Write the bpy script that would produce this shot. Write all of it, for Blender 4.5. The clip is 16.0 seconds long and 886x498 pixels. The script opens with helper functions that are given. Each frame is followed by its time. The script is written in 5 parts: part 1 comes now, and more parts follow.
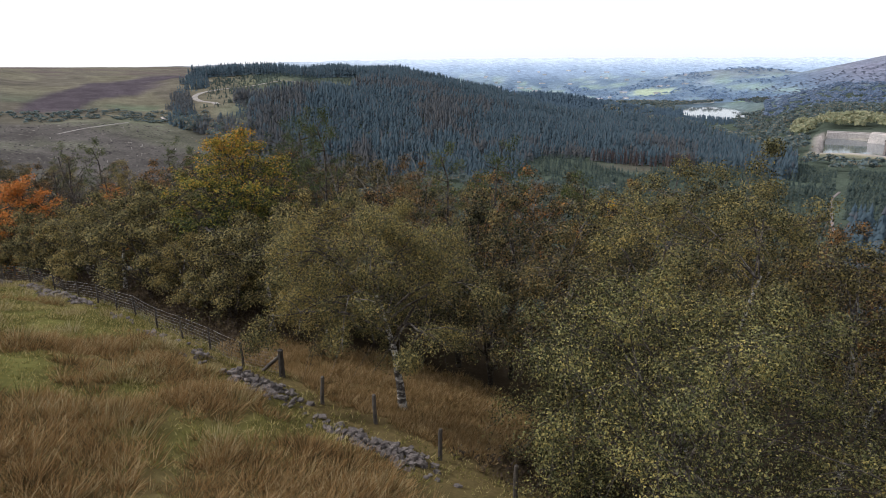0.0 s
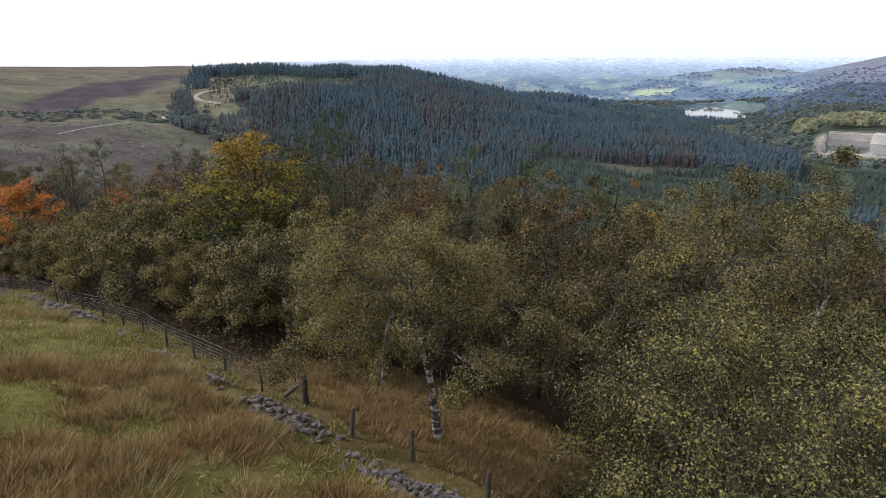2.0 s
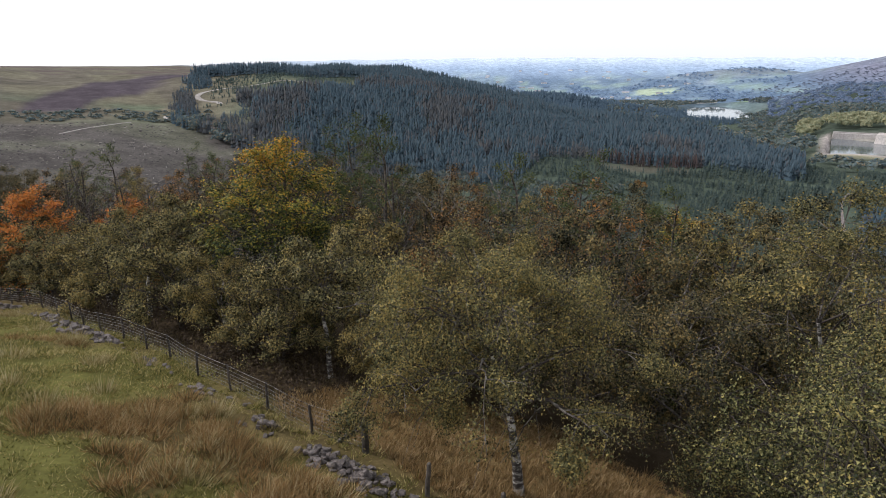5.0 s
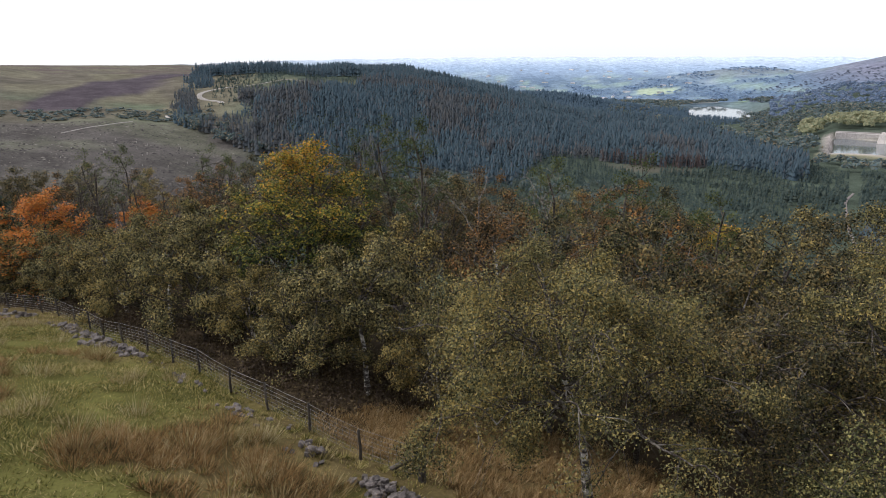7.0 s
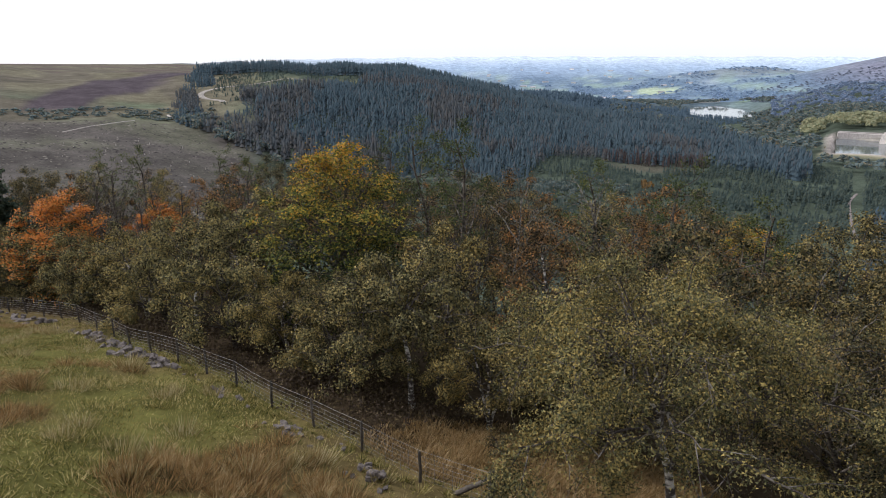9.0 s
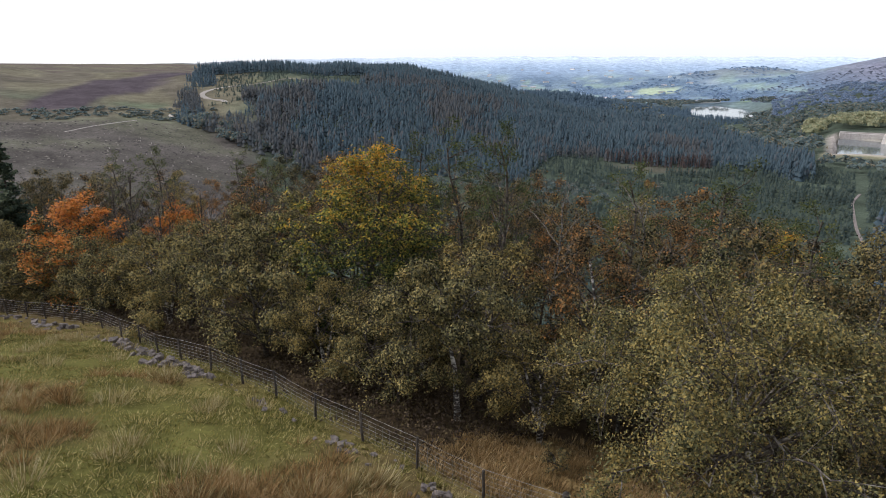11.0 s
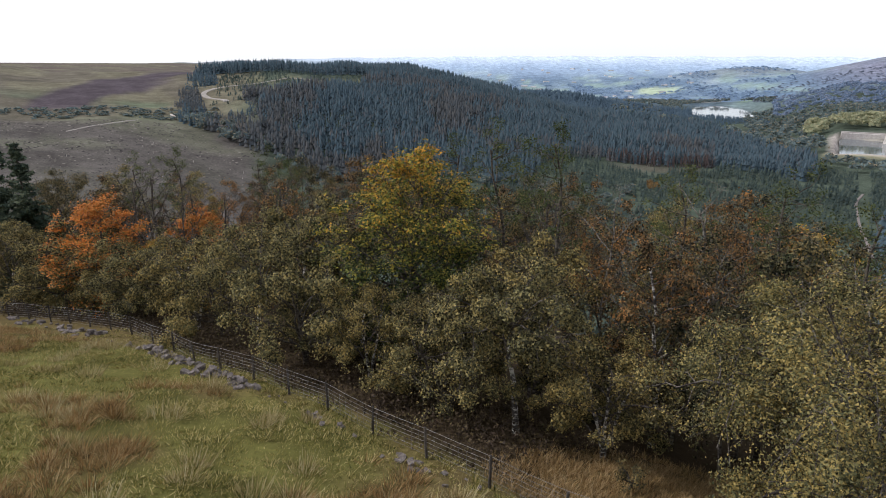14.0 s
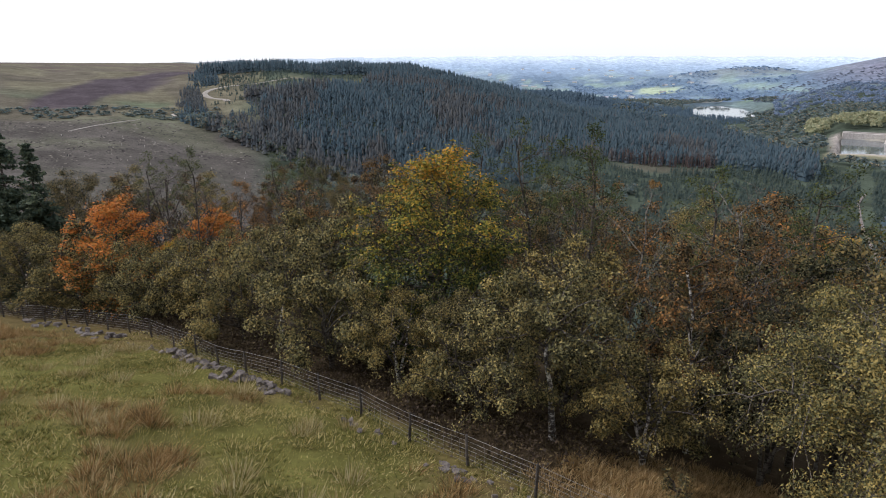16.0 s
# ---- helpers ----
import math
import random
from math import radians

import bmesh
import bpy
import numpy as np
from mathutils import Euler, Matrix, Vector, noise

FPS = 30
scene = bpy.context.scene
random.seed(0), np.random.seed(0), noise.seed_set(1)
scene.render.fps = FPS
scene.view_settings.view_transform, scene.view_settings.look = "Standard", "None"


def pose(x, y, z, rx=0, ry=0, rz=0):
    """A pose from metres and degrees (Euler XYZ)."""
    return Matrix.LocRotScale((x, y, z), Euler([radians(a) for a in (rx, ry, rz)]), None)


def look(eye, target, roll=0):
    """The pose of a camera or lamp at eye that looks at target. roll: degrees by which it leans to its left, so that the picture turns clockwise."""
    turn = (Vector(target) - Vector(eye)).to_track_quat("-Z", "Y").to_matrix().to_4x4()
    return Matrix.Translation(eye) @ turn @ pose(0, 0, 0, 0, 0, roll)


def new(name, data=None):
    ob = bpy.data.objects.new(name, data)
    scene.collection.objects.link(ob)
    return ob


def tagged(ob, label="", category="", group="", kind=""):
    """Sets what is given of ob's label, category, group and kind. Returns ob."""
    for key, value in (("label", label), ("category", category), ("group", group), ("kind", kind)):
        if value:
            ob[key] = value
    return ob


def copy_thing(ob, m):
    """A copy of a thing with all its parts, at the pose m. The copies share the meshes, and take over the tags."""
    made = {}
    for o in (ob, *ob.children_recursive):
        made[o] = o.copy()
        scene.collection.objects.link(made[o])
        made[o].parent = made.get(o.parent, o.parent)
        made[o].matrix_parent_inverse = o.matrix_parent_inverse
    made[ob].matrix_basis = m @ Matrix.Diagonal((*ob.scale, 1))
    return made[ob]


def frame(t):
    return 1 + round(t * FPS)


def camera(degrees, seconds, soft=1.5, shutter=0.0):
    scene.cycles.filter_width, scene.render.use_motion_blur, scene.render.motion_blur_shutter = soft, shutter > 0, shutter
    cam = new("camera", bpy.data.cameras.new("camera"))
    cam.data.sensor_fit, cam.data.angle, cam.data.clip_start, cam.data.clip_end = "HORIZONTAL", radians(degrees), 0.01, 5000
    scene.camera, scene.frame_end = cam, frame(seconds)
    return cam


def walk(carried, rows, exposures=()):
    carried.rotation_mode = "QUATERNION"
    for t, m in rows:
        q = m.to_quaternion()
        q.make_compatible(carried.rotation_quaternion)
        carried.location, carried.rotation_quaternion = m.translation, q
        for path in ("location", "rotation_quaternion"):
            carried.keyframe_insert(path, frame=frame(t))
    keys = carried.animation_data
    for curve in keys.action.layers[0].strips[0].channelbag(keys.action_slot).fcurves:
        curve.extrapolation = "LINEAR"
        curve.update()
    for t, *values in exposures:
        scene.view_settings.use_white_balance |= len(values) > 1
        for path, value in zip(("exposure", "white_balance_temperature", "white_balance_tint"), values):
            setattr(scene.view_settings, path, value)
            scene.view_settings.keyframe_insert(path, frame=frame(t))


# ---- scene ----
cam = camera(70.1, 16.0, soft=0.55)
METRES, EYE, TILT, LEAN, TURN = 15.0, 11.0, -17.0, 0.0, 0.0
ROWS = [
    (0.0, 0.0, 0.0, 0.0, 0.0, 0.0, 0.0),
    (0.5, -0.0181, 0.0311, 0.0086, 0.01, 0.01, -0.01),
    (1.0, -0.0378, 0.0609, 0.0174, 0.02, 0.01, -0.02),
    (1.5, -0.0585, 0.0898, 0.0262, 0.02, -0.0, -0.05),
    (2.0, -0.0804, 0.1189, 0.0351, 0.03, -0.01, -0.08),
    (2.5, -0.1039, 0.1476, 0.0436, 0.03, -0.01, -0.09),
    (3.0, -0.1281, 0.176, 0.0523, 0.04, -0.01, -0.12),
    (3.5, -0.1528, 0.2042, 0.0614, 0.04, -0.02, -0.14),
    (4.0, -0.1775, 0.2318, 0.0694, 0.04, -0.02, -0.12),
    (6.5, -0.3093, 0.3465, 0.1061, 0.09, -0.09, -0.13),
    (7.0, -0.3376, 0.365, 0.1113, 0.1, -0.1, -0.15),
    (7.5, -0.3671, 0.3829, 0.1169, 0.11, -0.11, -0.16),
    (8.0, -0.3959, 0.4009, 0.122, 0.11, -0.13, -0.18),
    (8.5, -0.4252, 0.4175, 0.127, 0.11, -0.14, -0.2),
    (9.0, -0.4546, 0.4334, 0.1308, 0.1, -0.16, -0.24),
    (11.5, -0.5893, 0.4971, 0.1487, 0.1, -0.16, -0.29),
    (12.0, -0.6126, 0.508, 0.1524, 0.09, -0.18, -0.32),
    (12.5, -0.6351, 0.5169, 0.1553, 0.08, -0.19, -0.36),
    (13.0, -0.6565, 0.5259, 0.1571, 0.08, -0.2, -0.35),
    (13.5, -0.6769, 0.5341, 0.1585, 0.07, -0.2, -0.33),
    (14.0, -0.6968, 0.5416, 0.1603, 0.07, -0.2, -0.31),
    (14.5, -0.7161, 0.5488, 0.162, 0.07, -0.2, -0.3),
    (15.0, -0.7357, 0.555, 0.1638, 0.07, -0.2, -0.3),
    (15.5, -0.7553, 0.561, 0.165, 0.08, -0.2, -0.29),
    (16.0, -0.775, 0.5658, 0.1671, 0.09, -0.21, -0.32),
]
walk(cam, [(t, pose(0, 0, EYE, TILT, LEAN, TURN) @ pose(METRES * x, METRES * y, METRES * z, 90 + pitch, roll, yaw)) for t, x, y, z, yaw, pitch, roll in ROWS],
     exposures=[(0.0, 0.06, 6200, 13), (16.0, 0.06, 6200, 13)])

# ---- sky and sun: thin bright cloud, hazy sun ahead and to the left ----
SUN_AZ, SUN_EL = -82.0, 38.0
world = bpy.data.worlds.new("world")
scene.world = world
world.use_nodes = True
wn, wl = world.node_tree.nodes, world.node_tree.links
sky = wn.new("ShaderNodeTexSky")
sky.sky_type = "NISHITA"
sky.sun_disc = False
sky.sun_elevation, sky.sun_rotation = radians(SUN_EL), radians(SUN_AZ)
sky.dust_density, sky.air_density = 1.0, 1.0
bg_sky, bg_cloud, bg_sum = wn["Background"], wn.new("ShaderNodeBackground"), wn.new("ShaderNodeAddShader")
bg_sky.inputs["Strength"].default_value = 0.035
bg_cloud.inputs["Color"].default_value = (0.965, 0.985, 1.0, 1)
bg_cloud.inputs["Strength"].default_value = 0.88
wl.new(sky.outputs["Color"], bg_sky.inputs["Color"])
wl.new(bg_sky.outputs[0], bg_sum.inputs[0])
wl.new(bg_cloud.outputs[0], bg_sum.inputs[1])
wl.new(bg_sum.outputs[0], wn["World Output"].inputs["Surface"])
sun = new("sun", bpy.data.lights.new("sun", "SUN"))
sun.data.energy, sun.data.angle, sun.data.color = 3.1, radians(4.0), (1.0, 0.965, 0.91)
sa, se = radians(SUN_AZ), radians(SUN_EL)
sun.matrix_basis = look((0, 0, 0), (-math.sin(sa) * math.cos(se), -math.cos(sa) * math.cos(se), -math.sin(se)))


# ---- materials ----
def material(name, rough=0.85, spec=0.25):
    m = bpy.data.materials.new(name)
    m.use_nodes = True
    b = m.node_tree.nodes["Principled BSDF"]
    b.inputs["Roughness"].default_value = rough
    b.inputs["Specular IOR Level"].default_value = spec
    return m, m.node_tree.nodes, m.node_tree.links, b


def ramp_node(nodes, stops):
    r = nodes.new("ShaderNodeValToRGB")
    el = r.color_ramp.elements
    while len(el) < len(stops):
        el.new(0.5)
    for e, (p, c) in zip(el, stops):
        e.position, e.color = p, (*c, 1)
    return r


def noise_node(nodes, links, scale, detail=4.0, rough=0.55, vec=None):
    n = nodes.new("ShaderNodeTexNoise")
    n.inputs["Scale"].default_value, n.inputs["Detail"].default_value, n.inputs["Roughness"].default_value = scale, detail, rough
    if vec is not None:
        links.new(vec, n.inputs["Vector"])
    return n


def scaled_colour(nodes, links, colour, value, lo, hi):
    """colour times a value stretched from 0..1 to lo..hi."""
    mr = nodes.new("ShaderNodeMapRange")
    mr.inputs["From Min"].default_value, mr.inputs["From Max"].default_value = 0.25, 0.75
    mr.inputs["To Min"].default_value, mr.inputs["To Max"].default_value = lo, hi
    links.new(value, mr.inputs["Value"])
    mul = nodes.new("ShaderNodeVectorMath")
    mul.operation = "SCALE"
    links.new(colour, mul.inputs[0])
    links.new(mr.outputs[0], mul.inputs["Scale"])
    return mul.outputs[0]


def leaf_material(name, stops, tree_shift=0.3, see=0.2, rough=0.65, spec=0.1, turned=None):
    """Leaves: each one takes its own tone, each tree a slightly different mix; light passes through them.
    turned: heights between which the leaves pass from green to their autumn colour, and by how much."""
    m, n, l, b = material(name, rough, spec)
    geo, info = n.new("ShaderNodeNewGeometry"), n.new("ShaderNodeObjectInfo")
    add = n.new("ShaderNodeMath")
    add.operation = "MULTIPLY_ADD"
    add.inputs[1].default_value = tree_shift
    l.new(info.outputs["Random"], add.inputs[0])
    l.new(geo.outputs["Random Per Island"], add.inputs[2])
    co = n.new("ShaderNodeTexCoord")
    big = noise_node(n, l, 0.55, 2.0, 0.5, co.outputs["Object"])
    add2 = n.new("ShaderNodeMath")
    add2.operation = "MULTIPLY_ADD"
    add2.inputs[1].default_value = 0.9
    l.new(big.outputs["Fac"], add2.inputs[0])
    l.new(add.outputs[0], add2.inputs[2])
    sub = n.new("ShaderNodeMath")
    sub.operation = "SUBTRACT"
    sub.inputs[1].default_value = 0.45 + tree_shift * 0.5
    l.new(add2.outputs[0], sub.inputs[0])
    tone = sub.outputs[0]
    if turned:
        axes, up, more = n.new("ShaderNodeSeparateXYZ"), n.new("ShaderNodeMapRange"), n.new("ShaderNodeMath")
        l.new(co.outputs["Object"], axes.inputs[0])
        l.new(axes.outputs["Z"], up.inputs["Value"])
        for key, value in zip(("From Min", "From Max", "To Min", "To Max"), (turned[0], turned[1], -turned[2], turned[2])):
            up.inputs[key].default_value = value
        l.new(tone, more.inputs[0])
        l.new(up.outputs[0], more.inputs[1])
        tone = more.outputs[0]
    r = ramp_node(n, stops)
    l.new(tone, r.inputs["Fac"])
    l.new(r.outputs["Color"], b.inputs["Base Color"])
    tr, mix = n.new("ShaderNodeBsdfTranslucent"), n.new("ShaderNodeMixShader")
    l.new(r.outputs["Color"], tr.inputs["Color"])
    mix.inputs["Fac"].default_value = see
    l.new(b.outputs[0], mix.inputs[1])
    l.new(tr.outputs[0], mix.inputs[2])
    l.new(mix.outputs[0], n["Material Output"].inputs["Surface"])
    return m


def bark_material(name, dark, pale, cover, scale):
    """Bark with patches of two tones and cross bands."""
    m, n, l, b = material(name, 0.85, 0.2)
    co, mp = n.new("ShaderNodeTexCoord"), n.new("ShaderNodeMapping")
    mp.inputs["Scale"].default_value = (1.0, 1.0, 2.6)
    l.new(co.outputs["Object"], mp.inputs["Vector"])
    big = noise_node(n, l, scale, 6.0, 0.65, mp.outputs[0])
    r = ramp_node(n, [(cover - 0.05, pale), (cover + 0.05, dark)])
    l.new(big.outputs["Fac"], r.inputs["Fac"])
    fine = noise_node(n, l, scale * 9, 4.0, 0.6, co.outputs["Object"])
    l.new(scaled_colour(n, l, r.outputs["Color"], fine.outputs["Fac"], 0.65, 1.25), b.inputs["Base Color"])
    bump = n.new("ShaderNodeBump")
    bump.inputs["Strength"].default_value, bump.inputs["Distance"].default_value = 0.6, 0.02
    l.new(fine.outputs["Fac"], bump.inputs["Height"])
    l.new(bump.outputs[0], b.inputs["Normal"])
    return m


def plain_material(name, a, c, scale, rough=0.85, bump_d=0.01, spec=0.25):
    """Two tones mixed by noise at two scales, with fine relief."""
    m, n, l, b = material(name, rough, spec)
    co, info = n.new("ShaderNodeTexCoord"), n.new("ShaderNodeObjectInfo")
    big = noise_node(n, l, scale, 5.0, 0.6, co.outputs["Object"])
    r = ramp_node(n, [(0.35, a), (0.65, c)])
    l.new(big.outputs["Fac"], r.inputs["Fac"])
    fine = noise_node(n, l, scale * 11, 4.0, 0.6, co.outputs["Object"])
    out = scaled_colour(n, l, r.outputs["Color"], fine.outputs["Fac"], 0.7, 1.3)
    mr = n.new("ShaderNodeMapRange")
    mr.inputs["To Min"].default_value, mr.inputs["To Max"].default_value = 0.7, 1.25
    l.new(info.outputs["Random"], mr.inputs["Value"])
    mul = n.new("ShaderNodeVectorMath")
    mul.operation = "SCALE"
    l.new(out, mul.inputs[0])
    l.new(mr.outputs[0], mul.inputs["Scale"])
    l.new(mul.outputs[0], b.inputs["Base Color"])
    bump = n.new("ShaderNodeBump")
    bump.inputs["Strength"].default_value, bump.inputs["Distance"].default_value = 0.7, bump_d
    l.new(fine.outputs["Fac"], bump.inputs["Height"])
    l.new(bump.outputs[0], b.inputs["Normal"])
    return m


LEAF_BIRCH = leaf_material("birch_leaves", [(0.0, (0.017, 0.016, 0.009)), (0.30, (0.068, 0.062, 0.03)), (0.62, (0.168, 0.143, 0.06)), (1.0, (0.34, 0.25, 0.085))])
LEAF_GREEN = leaf_material("green_birch_leaves", [(0.0, (0.019, 0.021, 0.011)), (0.30, (0.074, 0.073, 0.034)), (0.62, (0.164, 0.15, 0.064)), (1.0, (0.315, 0.235, 0.078))])
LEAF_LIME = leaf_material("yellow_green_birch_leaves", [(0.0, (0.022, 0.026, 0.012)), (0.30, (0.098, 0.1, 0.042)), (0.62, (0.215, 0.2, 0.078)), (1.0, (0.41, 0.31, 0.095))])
LEAF_OLIVE = leaf_material("grey_olive_leaves", [(0.0, (0.018, 0.018, 0.01)), (0.30, (0.076, 0.072, 0.036)), (0.62, (0.182, 0.162, 0.071)), (1.0, (0.345, 0.262, 0.098))])
LEAF_BROWN = leaf_material("rusty_leaves", [(0.0, (0.018, 0.015, 0.01)), (0.30, (0.066, 0.05, 0.027)), (0.62, (0.15, 0.102, 0.046)), (1.0, (0.33, 0.155, 0.048))], 0.5)
LEAF_DARK = leaf_material("dark_alder_leaves", [(0.0, (0.012, 0.014, 0.009)), (0.30, (0.046, 0.047, 0.026)), (0.62, (0.11, 0.096, 0.046)), (1.0, (0.235, 0.165, 0.062))], 0.4)
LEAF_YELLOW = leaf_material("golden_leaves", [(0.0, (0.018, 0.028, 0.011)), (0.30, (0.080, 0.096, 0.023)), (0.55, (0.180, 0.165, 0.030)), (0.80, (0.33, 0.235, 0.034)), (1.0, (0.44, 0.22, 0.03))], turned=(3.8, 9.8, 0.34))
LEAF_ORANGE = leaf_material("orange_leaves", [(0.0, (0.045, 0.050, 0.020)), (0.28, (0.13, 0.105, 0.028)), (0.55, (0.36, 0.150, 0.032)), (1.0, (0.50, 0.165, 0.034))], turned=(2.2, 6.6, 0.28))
LEAF_PINE = leaf_material("pine_needles", [(0.0, (0.030, 0.042, 0.020)), (0.5, (0.060, 0.076, 0.030)), (1.0, (0.12, 0.125, 0.04))])
LEAF_SPRUCE = leaf_material("spruce_needles", [(0.0, (0.034, 0.050, 0.038)), (0.6, (0.072, 0.094, 0.062)), (1.0, (0.12, 0.135, 0.078))], 0.1, 0.2)
# far conifers: haze put into the needle colours as a pale blue tint
HAZED_SPRUCE = leaf_material("hazed_spruce_needles", [(0.0, (0.088, 0.128, 0.155)), (0.5, (0.102, 0.145, 0.172)), (0.85, (0.116, 0.155, 0.174)), (1.0, (0.138, 0.146, 0.160))], 0.0, 0.5, 0.95, 0.02)
HAZED_RIDGE_SPRUCE = leaf_material("hazed_ridge_spruce_needles", [(0.0, (0.088, 0.130, 0.172)), (0.5, (0.102, 0.148, 0.190)), (1.0, (0.120, 0.166, 0.205))], 0.0, 0.5, 0.95, 0.02)
HAZED_LARCH = leaf_material("hazed_larch_needles", [(0.0, (0.102, 0.118, 0.132)), (0.5, (0.122, 0.132, 0.140)), (1.0, (0.152, 0.146, 0.142))], 0.0, 0.5, 0.95, 0.02)
HAZED_YOUNG_SPRUCE = leaf_material("hazed_young_spruce_needles", [(0.0, (0.062, 0.086, 0.082)), (0.5, (0.083, 0.110, 0.098)), (1.0, (0.112, 0.134, 0.108))], 0.0, 0.5, 0.95, 0.02)
# next four: aerial haze tinted into the leaf colours, softened by strong translucency
HAZED_PLAIN_LEAF = leaf_material("haze_tinted_copse_leaves", [(0.0, (0.253, 0.345, 0.480)), (0.5, (0.287, 0.380, 0.516)), (1.0, (0.333, 0.425, 0.540))], 0.0, 0.45, 0.9, 0.03)
HAZED_HEATH_LEAF = leaf_material("hazed_heath_wood_leaves", [(0.0, (0.180, 0.205, 0.262)), (0.5, (0.205, 0.230, 0.285)), (1.0, (0.240, 0.252, 0.300))], 0.0, 0.45, 0.9, 0.03)
HAZED_HILL_LEAF = leaf_material("hazed_hill_leaves", [(0.0, (0.166, 0.231, 0.333)), (0.5, (0.200, 0.265, 0.373)), (0.9, (0.252, 0.300, 0.384)), (1.0, (0.330, 0.310, 0.352))], 0.0, 0.45, 0.9, 0.03)
HAZED_FAR_LEAF = leaf_material("hazed_far_wood_leaves", [(0.0, (0.106, 0.143, 0.158)), (0.4, (0.135, 0.176, 0.176)), (0.8, (0.188, 0.212, 0.180)), (1.0, (0.303, 0.243, 0.162))], 0.0, 0.4, 0.9, 0.05)
PALE_LEAF = leaf_material("pale_autumn_leaves", [(0.0, (0.260, 0.280, 0.182)), (0.5, (0.325, 0.332, 0.202)), (1.0, (0.416, 0.377, 0.234))], 0.0, 0.4, 0.9, 0.05)
RUSTY_FAR = leaf_material("far_rusty_leaves", [(0.0, (0.15, 0.11, 0.06)), (0.5, (0.26, 0.16, 0.07)), (1.0, (0.36, 0.21, 0.08))], 0.0, 0.4, 0.9, 0.05)
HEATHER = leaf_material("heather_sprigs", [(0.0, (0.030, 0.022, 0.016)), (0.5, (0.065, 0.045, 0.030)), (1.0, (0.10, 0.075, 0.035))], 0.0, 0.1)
RUSH = leaf_material("rush_blades", [(0.0, (0.058, 0.052, 0.022)), (0.3, (0.170, 0.104, 0.042)), (0.6, (0.285, 0.162, 0.063)), (1.0, (0.43, 0.33, 0.175))], 0.0, 0.2, 0.8, 0.08)
RUST_GRASS = leaf_material("rust_grass_blades", [(0.0, (0.11, 0.080, 0.036)), (0.35, (0.235, 0.150, 0.066)), (0.7, (0.33, 0.220, 0.100)), (1.0, (0.42, 0.310, 0.17))], 0.0, 0.2, 0.8, 0.08)
STRAW = leaf_material("straw_blades", [(0.0, (0.144, 0.117, 0.045)), (0.4, (0.288, 0.225, 0.099)), (0.8, (0.405, 0.333, 0.180)), (1.0, (0.468, 0.405, 0.252))], 0.0, 0.2, 0.8, 0.08)
TURF = leaf_material("turf_blades", [(0.0, (0.048, 0.056, 0.016)), (0.35, (0.142, 0.134, 0.033)), (0.62, (0.248, 0.206, 0.066)), (0.9, (0.44, 0.36, 0.17))], 0.0, 0.2, 0.8, 0.08)
BARK_BIRCH = bark_material("birch_bark", (0.05, 0.042, 0.036), (0.46, 0.43, 0.385), 0.48, 2.2)
BARK_LIMB = bark_material("grey_birch_limb_bark", (0.05, 0.04, 0.035), (0.17, 0.15, 0.128), 0.47, 3.0)
BARK_DARK = bark_material("dark_bark", (0.035, 0.028, 0.022), (0.10, 0.085, 0.068), 0.50, 3.0)
BARK_DEAD = bark_material("bleached_dead_bark", (0.07, 0.06, 0.05), (0.20, 0.18, 0.155), 0.50, 3.0)
STONE = plain_material("gritstone", (0.075, 0.063, 0.060), (0.21, 0.178, 0.160), 3.0, 0.9, 0.03)
POST_WOOD = plain_material("weathered_post_wood", (0.040, 0.034, 0.029), (0.095, 0.080, 0.066), 5.0, 0.9, 0.01)
WIRE = plain_material("galvanised_wire", (0.16, 0.155, 0.145), (0.24, 0.23, 0.22), 8.0, 0.6, 0.001)
GRAVEL = plain_material("pale_gravel", (0.30, 0.27, 0.24), (0.42, 0.375, 0.33), 0.3, 0.95, 0.05)
MASONRY = plain_material("pale_masonry", (0.29, 0.265, 0.25), (0.42, 0.38, 0.35), 0.06, 0.9, 0.1)
EDGE_STEM = plain_material("red_pine_stems", (0.085, 0.066, 0.064), (0.135, 0.098, 0.090), 0.3, 0.9, 0.05)
HOUSE_WALL = plain_material("pale_far_walls", (0.55, 0.53, 0.50), (0.75, 0.72, 0.68), 0.05, 0.9, 0.05)
HOUSE_ROOF = plain_material("slate_roofs", (0.22, 0.22, 0.25), (0.34, 0.33, 0.35), 0.05, 0.8, 0.05)
WATER, _n, _l, _b = material("reservoir_water", 0.08, 0.5)
_b.inputs["Base Color"].default_value = (0.10, 0.12, 0.13, 1)
_wv = noise_node(_n, _l, 0.25, 3.0)
_wb = _n.new("ShaderNodeBump")
_wb.inputs["Strength"].default_value, _wb.inputs["Distance"].default_value = 0.15, 0.05
_l.new(_wv.outputs["Fac"], _wb.inputs["Height"])
_l.new(_wb.outputs[0], _b.inputs["Normal"])


# ---- mesh helpers ----
def raw_mesh(name, verts, faces, mat):
    """A mesh from arrays: verts (n, 3), faces (m, k) all of one size, or a list of faces."""
    me = bpy.data.meshes.new(name)
    if isinstance(faces, np.ndarray):
        k = faces.shape[1]
        me.vertices.add(len(verts))
        me.vertices.foreach_set("co", np.ascontiguousarray(verts, np.float32).ravel())
        me.loops.add(faces.size)
        me.loops.foreach_set("vertex_index", np.ascontiguousarray(faces, np.int32).ravel())
        me.polygons.add(len(faces))
        me.polygons.foreach_set("loop_start", np.arange(0, faces.size, k, dtype=np.int32))
        me.update(calc_edges=True)
    else:
        me.from_pydata([tuple(v) for v in verts], [], [tuple(f) for f in faces])
    me.materials.append(mat)
    return me


